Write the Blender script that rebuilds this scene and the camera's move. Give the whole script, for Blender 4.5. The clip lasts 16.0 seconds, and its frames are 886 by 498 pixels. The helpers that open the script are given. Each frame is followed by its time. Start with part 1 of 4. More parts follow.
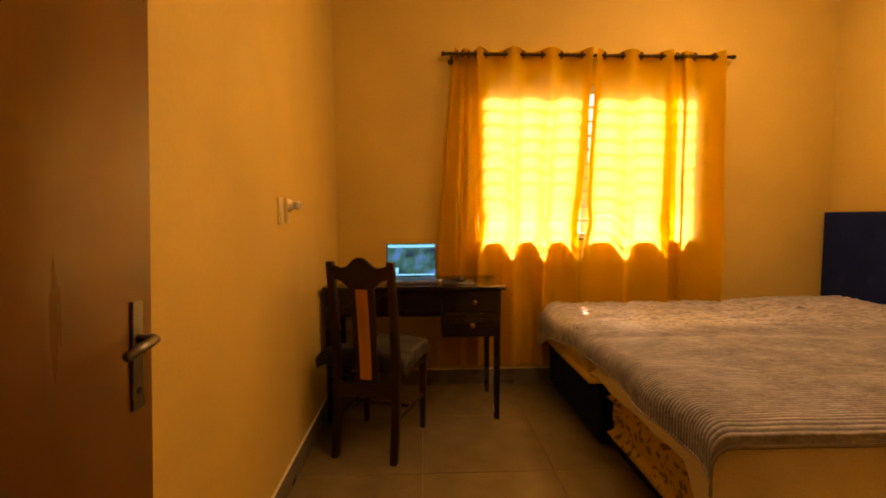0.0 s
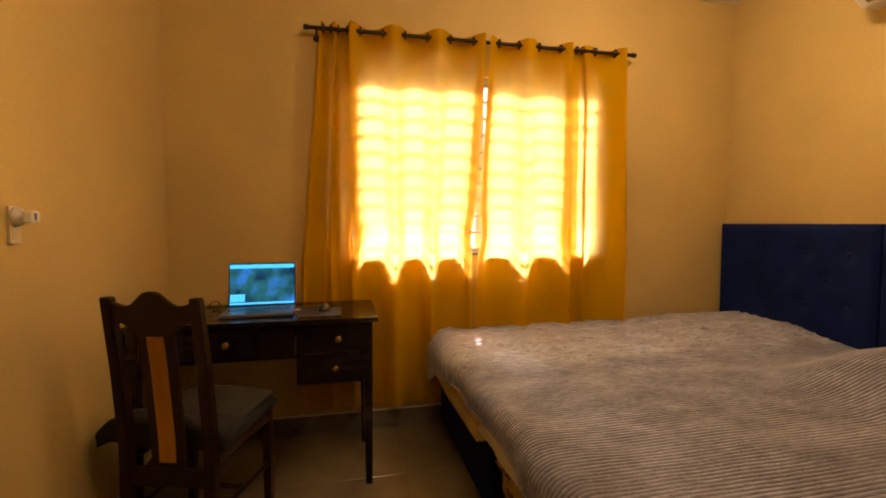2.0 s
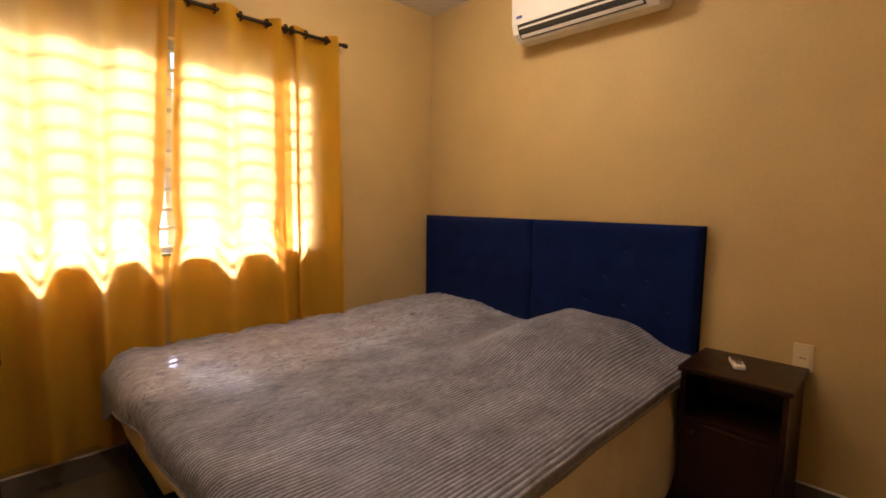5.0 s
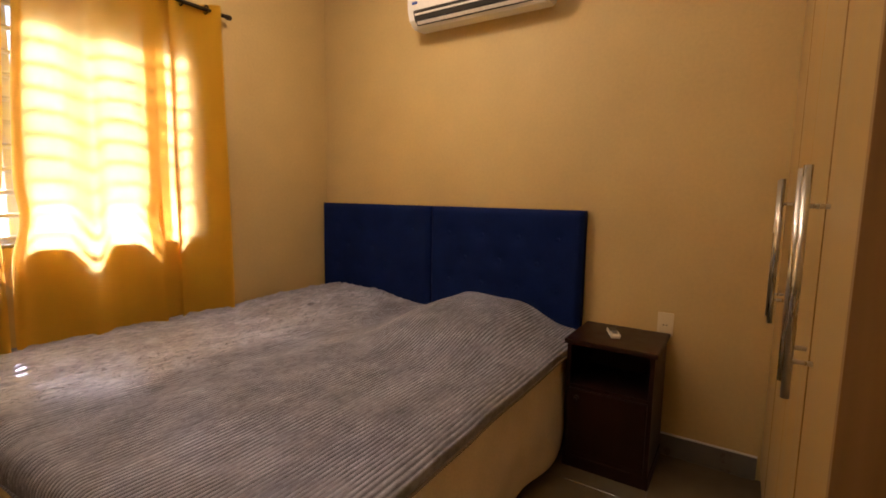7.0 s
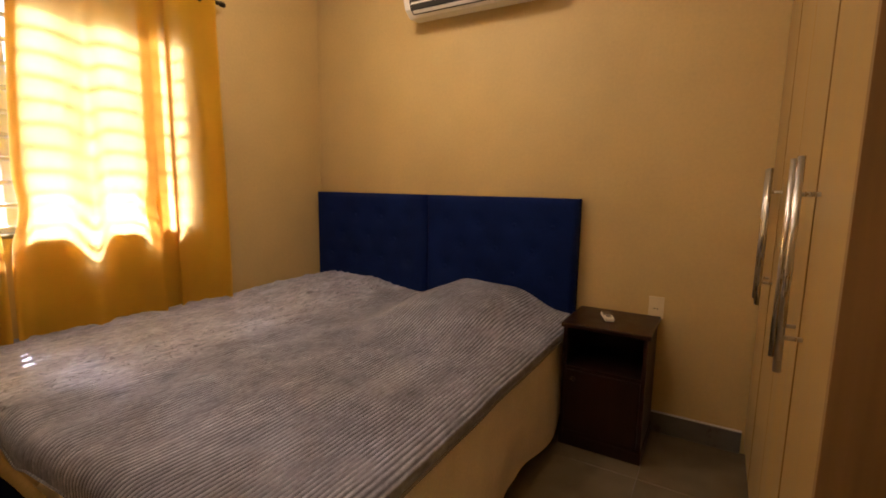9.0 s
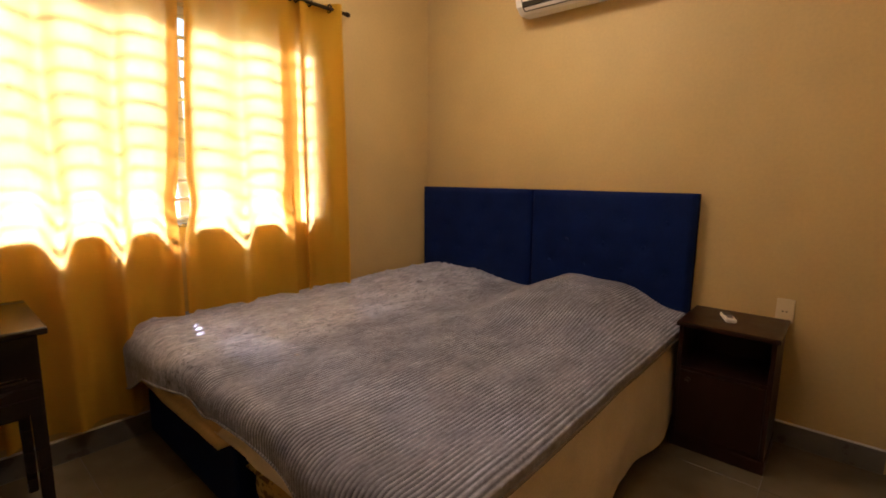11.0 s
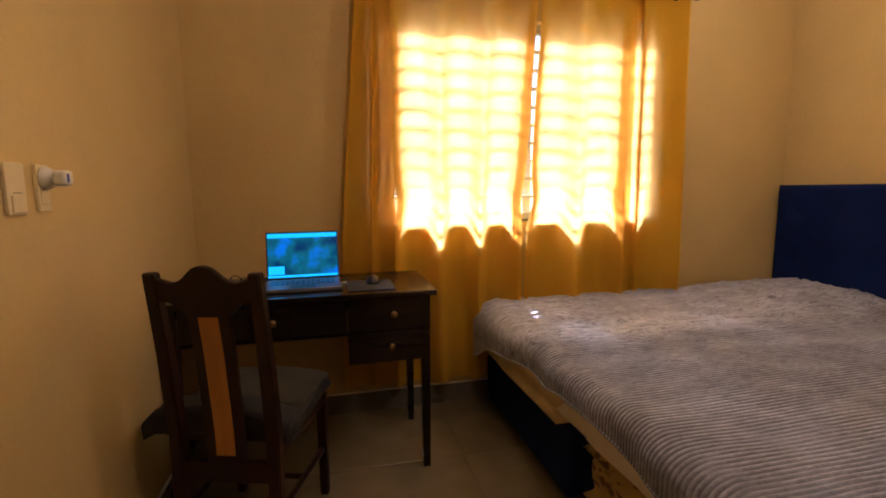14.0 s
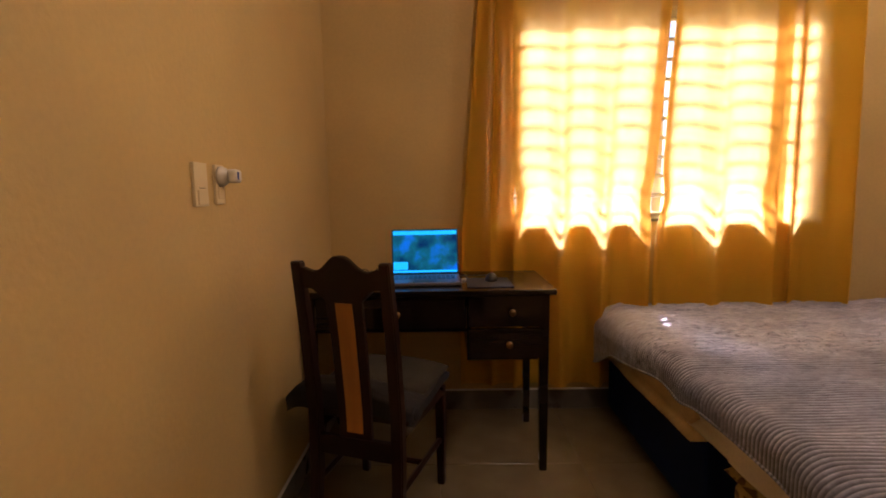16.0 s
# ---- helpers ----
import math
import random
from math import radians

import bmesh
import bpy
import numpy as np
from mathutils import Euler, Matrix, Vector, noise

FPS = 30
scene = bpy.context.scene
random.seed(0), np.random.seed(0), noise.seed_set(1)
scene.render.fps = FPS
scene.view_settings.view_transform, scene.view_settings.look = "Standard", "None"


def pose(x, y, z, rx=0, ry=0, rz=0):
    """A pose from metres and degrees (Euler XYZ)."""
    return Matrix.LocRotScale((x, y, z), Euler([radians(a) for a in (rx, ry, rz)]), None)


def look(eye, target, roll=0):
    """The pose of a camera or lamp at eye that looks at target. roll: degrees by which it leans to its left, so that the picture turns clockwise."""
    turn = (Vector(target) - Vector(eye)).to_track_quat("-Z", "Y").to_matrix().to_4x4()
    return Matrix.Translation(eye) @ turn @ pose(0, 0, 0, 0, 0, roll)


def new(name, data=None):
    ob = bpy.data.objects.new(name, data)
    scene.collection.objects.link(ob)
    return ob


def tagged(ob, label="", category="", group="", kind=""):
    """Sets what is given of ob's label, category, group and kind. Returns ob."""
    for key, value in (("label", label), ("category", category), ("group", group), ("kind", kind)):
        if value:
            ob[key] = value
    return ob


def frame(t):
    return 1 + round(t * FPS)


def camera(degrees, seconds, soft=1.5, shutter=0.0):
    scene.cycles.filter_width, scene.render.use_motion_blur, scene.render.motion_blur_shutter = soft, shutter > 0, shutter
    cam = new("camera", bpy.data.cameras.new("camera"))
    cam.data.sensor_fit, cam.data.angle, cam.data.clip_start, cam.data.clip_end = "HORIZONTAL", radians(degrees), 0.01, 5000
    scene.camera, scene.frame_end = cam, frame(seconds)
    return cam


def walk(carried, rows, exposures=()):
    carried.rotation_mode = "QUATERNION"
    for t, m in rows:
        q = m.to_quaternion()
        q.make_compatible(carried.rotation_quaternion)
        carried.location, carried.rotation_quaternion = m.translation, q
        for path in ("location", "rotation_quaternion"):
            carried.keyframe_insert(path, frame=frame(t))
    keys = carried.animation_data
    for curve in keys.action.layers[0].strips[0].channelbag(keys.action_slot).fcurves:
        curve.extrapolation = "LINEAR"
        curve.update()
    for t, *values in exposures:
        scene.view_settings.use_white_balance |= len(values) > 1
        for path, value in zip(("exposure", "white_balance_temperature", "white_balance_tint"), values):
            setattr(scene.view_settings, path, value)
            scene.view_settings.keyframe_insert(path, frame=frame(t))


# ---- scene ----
cam = camera(87.6, 16.0, soft=1.8)
PATH = [
    (0, (0.576, 0.848, 1.153), (0.664, 2.842, 1.021), -0.23),
    (0.5, (0.674, 1.03, 1.181), (0.815, 3.021, 1.052), -0.25),
    (1, (0.775, 1.164, 1.168), (0.984, 3.15, 1.058), -0.21),
    (1.5, (0.839, 1.27, 1.169), (1.155, 3.243, 1.069), -0.09),
    (2, (0.879, 1.342, 1.192), (1.313, 3.291, 1.08), -0.05),
    (2.5, (0.908, 1.382, 1.197), (1.483, 3.294, 1.079), -0.23),
    (3, (0.914, 1.421, 1.229), (1.689, 3.259, 1.084), -0.08),
    (3.5, (0.951, 1.427, 1.256), (1.905, 3.177, 1.089), -0.09),
    (4, (0.989, 1.415, 1.287), (2.113, 3.058, 1.096), 0.36),
    (4.5, (1.015, 1.414, 1.287), (2.287, 2.944, 1.089), 0.63),
    (5, (1.033, 1.42, 1.282), (2.435, 2.832, 1.081), 0.68),
    (5.2, (1.048, 1.413, 1.269), (2.486, 2.789, 1.073), 0.67),
    (7.3, (1.028, 1.42, 1.249), (2.719, 2.463, 1.007), 0.98),
    (8.2, (0.99, 1.436, 1.249), (2.707, 2.43, 0.983), 0.91),
    (10.3, (0.89, 1.481, 1.261), (2.485, 2.65, 0.949), 0.54),
    (10.5, (0.877, 1.483, 1.263), (2.442, 2.691, 0.949), 0.51),
    (11, (0.805, 1.518, 1.257), (2.293, 2.819, 0.949), 0.52),
    (11.5, (0.76, 1.516, 1.271), (2.127, 2.942, 0.961), 0.14),
    (12, (0.696, 1.585, 1.255), (1.931, 3.128, 0.95), 0.35),
    (12.5, (0.667, 1.579, 1.246), (1.719, 3.251, 0.933), 0.27),
    (13, (0.651, 1.584, 1.221), (1.506, 3.368, 0.925), 0.29),
    (13.5, (0.656, 1.595, 1.201), (1.299, 3.468, 0.921), -0.12),
    (14, (0.643, 1.602, 1.175), (1.1, 3.533, 0.922), -0.54),
    (14.5, (0.627, 1.606, 1.165), (0.936, 3.566, 0.921), -0.71),
    (15, (0.624, 1.606, 1.151), (0.8, 3.584, 0.918), -0.90),
    (15.5, (0.607, 1.604, 1.151), (0.685, 3.589, 0.919), -0.88),
    (16, (0.616, 1.598, 1.145), (0.591, 3.586, 0.921), -1.03),
]
walk(cam, [(t, look(eye, target, roll)) for t, eye, target, roll in PATH],
     exposures=[(0.0, 2.64, 25000, 37), (0.5, 2.53, 17000, 27), (1.0, 2.48, 11600, 22), (1.5, 2.49, 9700, 23), (2.5, 2.46, 7900, 23), (3.5, 2.39, 6900, 24),
                (5.0, 2.40, 6050, 25), (8.0, 2.38, 6150, 24), (11.0, 2.34, 5850, 23), (14.0, 2.35, 6050, 27), (16.0, 2.25, 6050, 31)])

# room, in metres: west wall x = 0, window wall y = NORTH, floor z = 0
EAST, NORTH, HIGH, SOUTH = 3.449, 4.0, 2.635, 0.93
WIN = (0.93, 2.47, 1.0, 2.06)          # window opening: x0, x1, z0, z1
CURTAIN_Y = 3.925

# ---- light ----
world = bpy.data.worlds.new("sky")
scene.world = world
world.use_nodes = True
wn = world.node_tree
sky = wn.nodes.new("ShaderNodeTexSky")
sky.sky_type, sky.sun_disc, sky.sun_elevation, sky.sun_rotation = "NISHITA", False, radians(57), radians(0)
wn.links.new(sky.outputs[0], wn.nodes["Background"].inputs[0])
wn.nodes["Background"].inputs[1].default_value = 0.06


def lamp(name, kind, m, power, colour, **more):
    data = bpy.data.lights.new(name, kind)
    data.energy, data.color = power, colour
    for key, value in more.items():
        if key == "size":
            data.shape, data.size, data.size_y = "RECTANGLE", value[0], value[1]
        elif key == "angle":
            data.angle = value
        elif key == "radius":
            data.shadow_soft_size = value
    ob = new(name, data)
    ob.matrix_world = m
    return ob


lamp("sun", "SUN", look((1.7, 6.0, 5.0), (1.55, 5.27, 3.88)), 5.0, (1.0, 0.95, 0.88), angle=radians(0.6))
# added strip lamp standing in for bright sky outside; its size sets the bar shadows
lamp("sky_strip", "AREA", look((1.7, 8.5, 4.6), (1.7, 3.95, 1.5)), 170, (1.0, 0.97, 0.93), size=(1.5, 0.35))
# two unseen lamps under the ceiling: the one nearer the window casts the shadow below the air conditioner, the other is
# added as fill to even out the room
UNSEEN_LAMPS = ((2.42, 2.85, 3.9), (1.20, 2.10, 2.9))
for lamp_x, lamp_y, lamp_power in UNSEEN_LAMPS:
    lamp("ceiling_glow", "POINT", pose(lamp_x, lamp_y, 2.51), lamp_power, (1.0, 0.80, 0.53), radius=0.07)

# ---- materials ----


def material(name, colour, rough=0.6, metal=0.0, grain=0.0, scale=20.0, bump=0.0, spots=0.0, spot_scale=2.0, coat=0.0, spread=0.0, stretch=(1, 1, 1)):
    """A surface with fine grain, larger stains, relief and a little difference from object to object."""
    m = bpy.data.materials.new(name)
    m.use_nodes = True
    t = m.node_tree
    b = t.nodes["Principled BSDF"]
    b.inputs["Roughness"].default_value, b.inputs["Metallic"].default_value, b.inputs["Coat Weight"].default_value = rough, metal, coat
    b.inputs["Coat Roughness"].default_value = 0.07
    b.inputs["Base Color"].default_value = (*colour, 1)
    tc = t.nodes.new("ShaderNodeTexCoord")
    mp = t.nodes.new("ShaderNodeMapping")
    mp.inputs["Scale"].default_value = stretch
    t.links.new(tc.outputs["Object"], mp.inputs[0])
    last = None

    def vary(src, amount, old):
        ramp = t.nodes.new("ShaderNodeMapRange")
        ramp.inputs[1].default_value, ramp.inputs[2].default_value = 0.3, 0.7
        ramp.inputs[3].default_value, ramp.inputs[4].default_value = 1 - amount, 1 + amount * 0.6
        t.links.new(src, ramp.inputs[0])
        mul = t.nodes.new("ShaderNodeVectorMath")
        mul.operation = "MULTIPLY"
        if old is None:
            mul.inputs[0].default_value = colour
        else:
            t.links.new(old, mul.inputs[0])
        t.links.new(ramp.outputs[0], mul.inputs[1])
        return mul.outputs[0]

    n1 = t.nodes.new("ShaderNodeTexNoise")
    n1.inputs["Scale"].default_value, n1.inputs["Detail"].default_value = scale, 6
    t.links.new(mp.outputs[0], n1.inputs["Vector"])
    if grain:
        last = vary(n1.outputs["Fac"], grain, last)
        rr = t.nodes.new("ShaderNodeMapRange")
        rr.inputs[3].default_value, rr.inputs[4].default_value = max(0.03, rough - 0.12), min(1, rough + 0.12)
        t.links.new(n1.outputs["Fac"], rr.inputs[0])
        t.links.new(rr.outputs[0], b.inputs["Roughness"])
    if spots:
        n2 = t.nodes.new("ShaderNodeTexNoise")
        n2.inputs["Scale"].default_value, n2.inputs["Detail"].default_value = spot_scale, 3
        t.links.new(mp.outputs[0], n2.inputs["Vector"])
        last = vary(n2.outputs["Fac"], spots, last)
    if spread:
        oi = t.nodes.new("ShaderNodeObjectInfo")
        last = vary(oi.outputs["Random"], spread, last)
    if last is not None:
        t.links.new(last, b.inputs["Base Color"])
    if bump:
        bp = t.nodes.new("ShaderNodeBump")
        bp.inputs["Strength"].default_value, bp.inputs["Distance"].default_value = bump, 0.004
        t.links.new(n1.outputs["Fac"], bp.inputs["Height"])
        t.links.new(bp.outputs[0], b.inputs["Normal"])
    return m


PAINT = material("wall_paint", (0.61, 0.442, 0.178), 0.62, grain=0.04, scale=60, bump=0.25, spots=0.10, spot_scale=1.6)
CEIL = material("ceiling_paint", (0.78, 0.75, 0.70), 0.85, grain=0.03, scale=40, bump=0.1)
TILE = material("floor_tile", (0.185, 0.147, 0.090), 0.17, grain=0.12, scale=7, spots=0.15, spot_scale=1.7, spread=0.08)
GROUT = material("grout", (0.21, 0.175, 0.125), 0.9, grain=0.2, scale=80)
SKIRT = material("skirting_tile", (0.15, 0.135, 0.115), 0.3, grain=0.15, scale=9)
CAULK = material("caulk", (0.75, 0.72, 0.65), 0.8, grain=0.1, scale=50)
DARKWOOD = material("dark_mahogany", (0.022, 0.0062, 0.0036), 0.40, grain=0.4, scale=14, bump=0.15, spots=0.25, spot_scale=3, coat=0.1, stretch=(1, 1, 0.12))
DESKWOOD = material("black_stained_wood", (0.008, 0.005, 0.0048), 0.26, grain=0.35, scale=14, bump=0.12, spots=0.3, spot_scale=4, coat=0.4, stretch=(0.12, 1, 1))
PALEWOOD = material("light_wood_inlay", (0.48, 0.20, 0.035), 0.4, grain=0.25, scale=18, spots=0.1, stretch=(1, 1, 0.1))
DOORWOOD = material("door_veneer", (0.12, 0.038, 0.006), 0.31, grain=0.3, scale=9, bump=0.03, spots=0.2, spot_scale=2, stretch=(1, 1, 0.07))
# upright grain under the varnish spreads reflections sideways
door_tangent = DOORWOOD.node_tree.nodes.new("ShaderNodeTangent")
door_tangent.direction_type, door_tangent.axis = "RADIAL", "Z"
DOORWOOD.node_tree.links.new(door_tangent.outputs[0], DOORWOOD.node_tree.nodes["Principled BSDF"].inputs["Tangent"])
DOORWOOD.node_tree.nodes["Principled BSDF"].inputs["Anisotropic"].default_value = 0.95
DOORWOOD.node_tree.nodes["Principled BSDF"].inputs["Anisotropic Rotation"].default_value = 0.25
DOORWOOD.node_tree.nodes["Principled BSDF"].inputs["IOR"].default_value = 1.55
OAK = material("oak_laminate", (0.45, 0.305, 0.11), 0.42, grain=0.12, scale=22, spots=0.08, spot_scale=3, stretch=(1, 1, 0.05))
OAKDARK = material("oak_laminate_side", (0.27, 0.16, 0.06), 0.45, grain=0.35, scale=16, spots=0.15, spot_scale=3, stretch=(1, 1, 0.05))
STEEL = material("brushed_steel", (0.62, 0.60, 0.57), 0.28, 1.0, grain=0.1, scale=60, stretch=(1, 1, 0.1))
DULLSTEEL = material("dull_steel", (0.22, 0.21, 0.20), 0.34, 1.0, grain=0.15, scale=60)
BRONZE = material("dark_bronze", (0.06, 0.045, 0.035), 0.35, 0.9, grain=0.2, scale=60)
BRASS = material("tarnished_brass", (0.35, 0.22, 0.09), 0.35, 1.0, grain=0.25, scale=90)
WHITEPLASTIC = material("white_plastic", (0.78, 0.76, 0.70), 0.35, grain=0.03, scale=40)
IVORY = material("ivory_plastic", (0.70, 0.60, 0.38), 0.35, grain=0.03, scale=40)
BLACKPLASTIC = material("black_plastic", (0.015, 0.015, 0.017), 0.35, grain=0.15, scale=70)
BLUEMARK = material("blue_badge", (0.03, 0.09, 0.45), 0.35)
NAVY = material("navy_fabric", (0.0052, 0.016, 0.097), 0.95, grain=0.35, scale=260, bump=0.5, spots=0.15, spot_scale=5)
NAVY.node_tree.nodes["Principled BSDF"].inputs["Specular IOR Level"].default_value = 0.12
for m_ in (DARKWOOD, DESKWOOD):
    m_.node_tree.nodes["Principled BSDF"].inputs["Specular IOR Level"].default_value = 0.3
SHEET = material("cream_sheet", (0.80, 0.72, 0.61), 0.85, grain=0.06, scale=120, bump=0.2, spots=0.08, spot_scale=6)
MATTRESS = material("yellow_mattress", (0.70, 0.52, 0.27), 0.75, grain=0.1, scale=80, bump=0.25, spots=0.15, spot_scale=7)
CUSHION = material("grey_olive_towel", (0.045, 0.04, 0.032), 0.95, grain=0.3, scale=180, bump=0.7, spots=0.2, spot_scale=8)
BAG = material("black_cloth", (0.02, 0.02, 0.025), 0.9, grain=0.3, scale=120, bump=0.6)
SILVER = material("laptop_shell", (0.22, 0.23, 0.26), 0.4, 0.7, grain=0.06, scale=90)
WINFRAME = material("window_frame", (0.55, 0.53, 0.5), 0.4, 0.3, grain=0.06, scale=30)
BARS = material("window_bar", (0.45, 0.45, 0.46), 0.5, 0.0, grain=0.1, scale=60)
PAPER = material("paper_tag", (0.7, 0.68, 0.62), 0.7)


def mat_fleece():
    """Sculpted fleece: pale rib tips over a darker grey ground, smooth in patches and by the window, where the colour
    is lighter.
    """
    m = material("grey_fleece", (0.232, 0.241, 0.318), 0.95, grain=0.14, scale=90, bump=0.6, spots=0.26, spot_scale=6.5, stretch=(0.8, 1.2, 1))
    t = m.node_tree
    b = t.nodes["Principled BSDF"]
    b.inputs["Sheen Weight"].default_value, b.inputs["Sheen Roughness"].default_value = 0.06, 0.5
    old = b.inputs["Base Color"].links[0].from_socket

    def calc(op, a, b=0.0, c=0.0):
        n = t.nodes.new("ShaderNodeMath")
        n.operation = op
        for k, v in enumerate((a, b, c)):
            if isinstance(v, (int, float)):
                n.inputs[k].default_value = v
            else:
                t.links.new(v, n.inputs[k])
        return n.outputs[0]

    tc = t.nodes.new("ShaderNodeTexCoord")
    sep = t.nodes.new("ShaderNodeSeparateXYZ")
    t.links.new(tc.outputs["Object"], sep.inputs[0])
    wave = calc("COSINE", calc("MULTIPLY", sep.outputs[1], 2 * math.pi / RIB))
    nz = t.nodes.new("ShaderNodeTexNoise")
    nz.inputs["Scale"].default_value, nz.inputs["Detail"].default_value = 6.5, 5
    t.links.new(tc.outputs["Object"], nz.inputs["Vector"])
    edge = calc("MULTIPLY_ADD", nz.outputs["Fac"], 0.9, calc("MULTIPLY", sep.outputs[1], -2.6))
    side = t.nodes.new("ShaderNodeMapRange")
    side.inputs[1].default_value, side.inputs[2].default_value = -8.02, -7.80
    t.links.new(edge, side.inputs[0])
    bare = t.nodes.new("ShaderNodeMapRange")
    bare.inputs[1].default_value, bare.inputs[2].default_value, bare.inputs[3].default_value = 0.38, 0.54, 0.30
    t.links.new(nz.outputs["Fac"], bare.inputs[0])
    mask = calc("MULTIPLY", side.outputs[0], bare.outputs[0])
    # rib contrast, on a colour gain that rises from 1.04 to 1.52 towards the window
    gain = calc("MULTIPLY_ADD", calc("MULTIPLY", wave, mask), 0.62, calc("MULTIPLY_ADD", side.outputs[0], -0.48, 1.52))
    # thin crease lines, their shade put into the colour, where the nap is brushed flat
    cr = t.nodes.new("ShaderNodeTexNoise")
    cr.inputs["Scale"].default_value, cr.inputs["Detail"].default_value = 11.0, 3
    mp2 = t.nodes.new("ShaderNodeMapping")
    mp2.inputs["Scale"].default_value = (1.0, 2.2, 1.0)
    t.links.new(tc.outputs["Object"], mp2.inputs[0])
    t.links.new(mp2.outputs[0], cr.inputs["Vector"])
    line = t.nodes.new("ShaderNodeMapRange")
    line.inputs[1].default_value, line.inputs[2].default_value, line.inputs[3].default_value, line.inputs[4].default_value = 0.004, 0.026, 0.55, 0.0
    t.links.new(calc("ABSOLUTE", calc("SUBTRACT", cr.outputs["Fac"], 0.56)), line.inputs[0])
    near = t.nodes.new("ShaderNodeMapRange")
    near.inputs[1].default_value, near.inputs[2].default_value, near.inputs[3].default_value, near.inputs[4].default_value = 3.35, 3.75, 1.0, 0.15
    t.links.new(sep.outputs[1], near.inputs[0])
    gain = calc("MULTIPLY", gain, calc("SUBTRACT", 1.0, calc("MULTIPLY", calc("MULTIPLY", line.outputs[0], near.outputs[0]), calc("SUBTRACT", 1.0, side.outputs[0]))))
    # fine brushed nap, in short strokes along the ribs
    nap = t.nodes.new("ShaderNodeTexNoise")
    nap.inputs["Scale"].default_value, nap.inputs["Detail"].default_value, nap.inputs["Roughness"].default_value = 38.0, 5, 0.7
    mp3 = t.nodes.new("ShaderNodeMapping")
    mp3.inputs["Scale"].default_value = (0.45, 1.7, 1.0)
    t.links.new(tc.outputs["Object"], mp3.inputs[0])
    t.links.new(mp3.outputs[0], nap.inputs["Vector"])
    stroke = t.nodes.new("ShaderNodeMapRange")
    stroke.inputs[1].default_value, stroke.inputs[2].default_value, stroke.inputs[3].default_value, stroke.inputs[4].default_value = 0.32, 0.68, 0.68, 1.32
    t.links.new(nap.outputs["Fac"], stroke.inputs[0])
    gain = calc("MULTIPLY", gain, stroke.outputs[0])
    mul = t.nodes.new("ShaderNodeVectorMath")
    mul.operation = "MULTIPLY"
    t.links.new(old, mul.inputs[0])
    t.links.new(gain, mul.inputs[1])
    t.links.new(mul.outputs[0], b.inputs["Base Color"])
    return m


def mat_floral():
    """Old mattress ticking: brown leaves on a mustard ground."""
    m = material("floral_ticking", (0.50, 0.33, 0.11), 0.8, grain=0.1, scale=120, bump=0.2)
    t = m.node_tree
    b = t.nodes["Principled BSDF"]
    tc = t.nodes.new("ShaderNodeTexCoord")
    v = t.nodes.new("ShaderNodeTexVoronoi")
    v.inputs["Scale"].default_value = 24
    n = t.nodes.new("ShaderNodeTexNoise")
    n.inputs["Scale"].default_value = 26
    r = t.nodes.new("ShaderNodeValToRGB")
    r.color_ramp.elements[0].position, r.color_ramp.elements[1].position = 0.43, 0.56
    r.color_ramp.elements[0].color, r.color_ramp.elements[1].color = (0.17, 0.095, 0.03, 1), (0.52, 0.35, 0.12, 1)
    mix = t.nodes.new("ShaderNodeMath")
    mix.operation = "MULTIPLY_ADD"
    mix.inputs[1].default_value = 0.9
    w = t.nodes.new("ShaderNodeTexNoise")
    w.inputs["Scale"].default_value = 14
    add = t.nodes.new("ShaderNodeVectorMath")
    add.operation, add.inputs[2].default_value = "MULTIPLY_ADD", (0, 0, 0)
    add.inputs[1].default_value = (0.09, 0.09, 0.09)
    t.links.new(tc.outputs["Object"], w.inputs["Vector"])
    t.links.new(w.outputs["Color"], add.inputs[0])
    t.links.new(tc.outputs["Object"], add.inputs[2])
    t.links.new(add.outputs[0], v.inputs["Vector"])
    t.links.new(tc.outputs["Object"], n.inputs["Vector"])
    t.links.new(n.outputs["Fac"], mix.inputs[0])
    sub = t.nodes.new("ShaderNodeMath")
    sub.operation = "SUBTRACT"
    t.links.new(v.outputs["Distance"], sub.inputs[0])
    sub.inputs[1].default_value = 0.30
    t.links.new(sub.outputs[0], mix.inputs[2])
    t.links.new(mix.outputs[0], r.inputs[0])
    t.links.new(r.outputs[0], b.inputs["Base Color"])
    return m


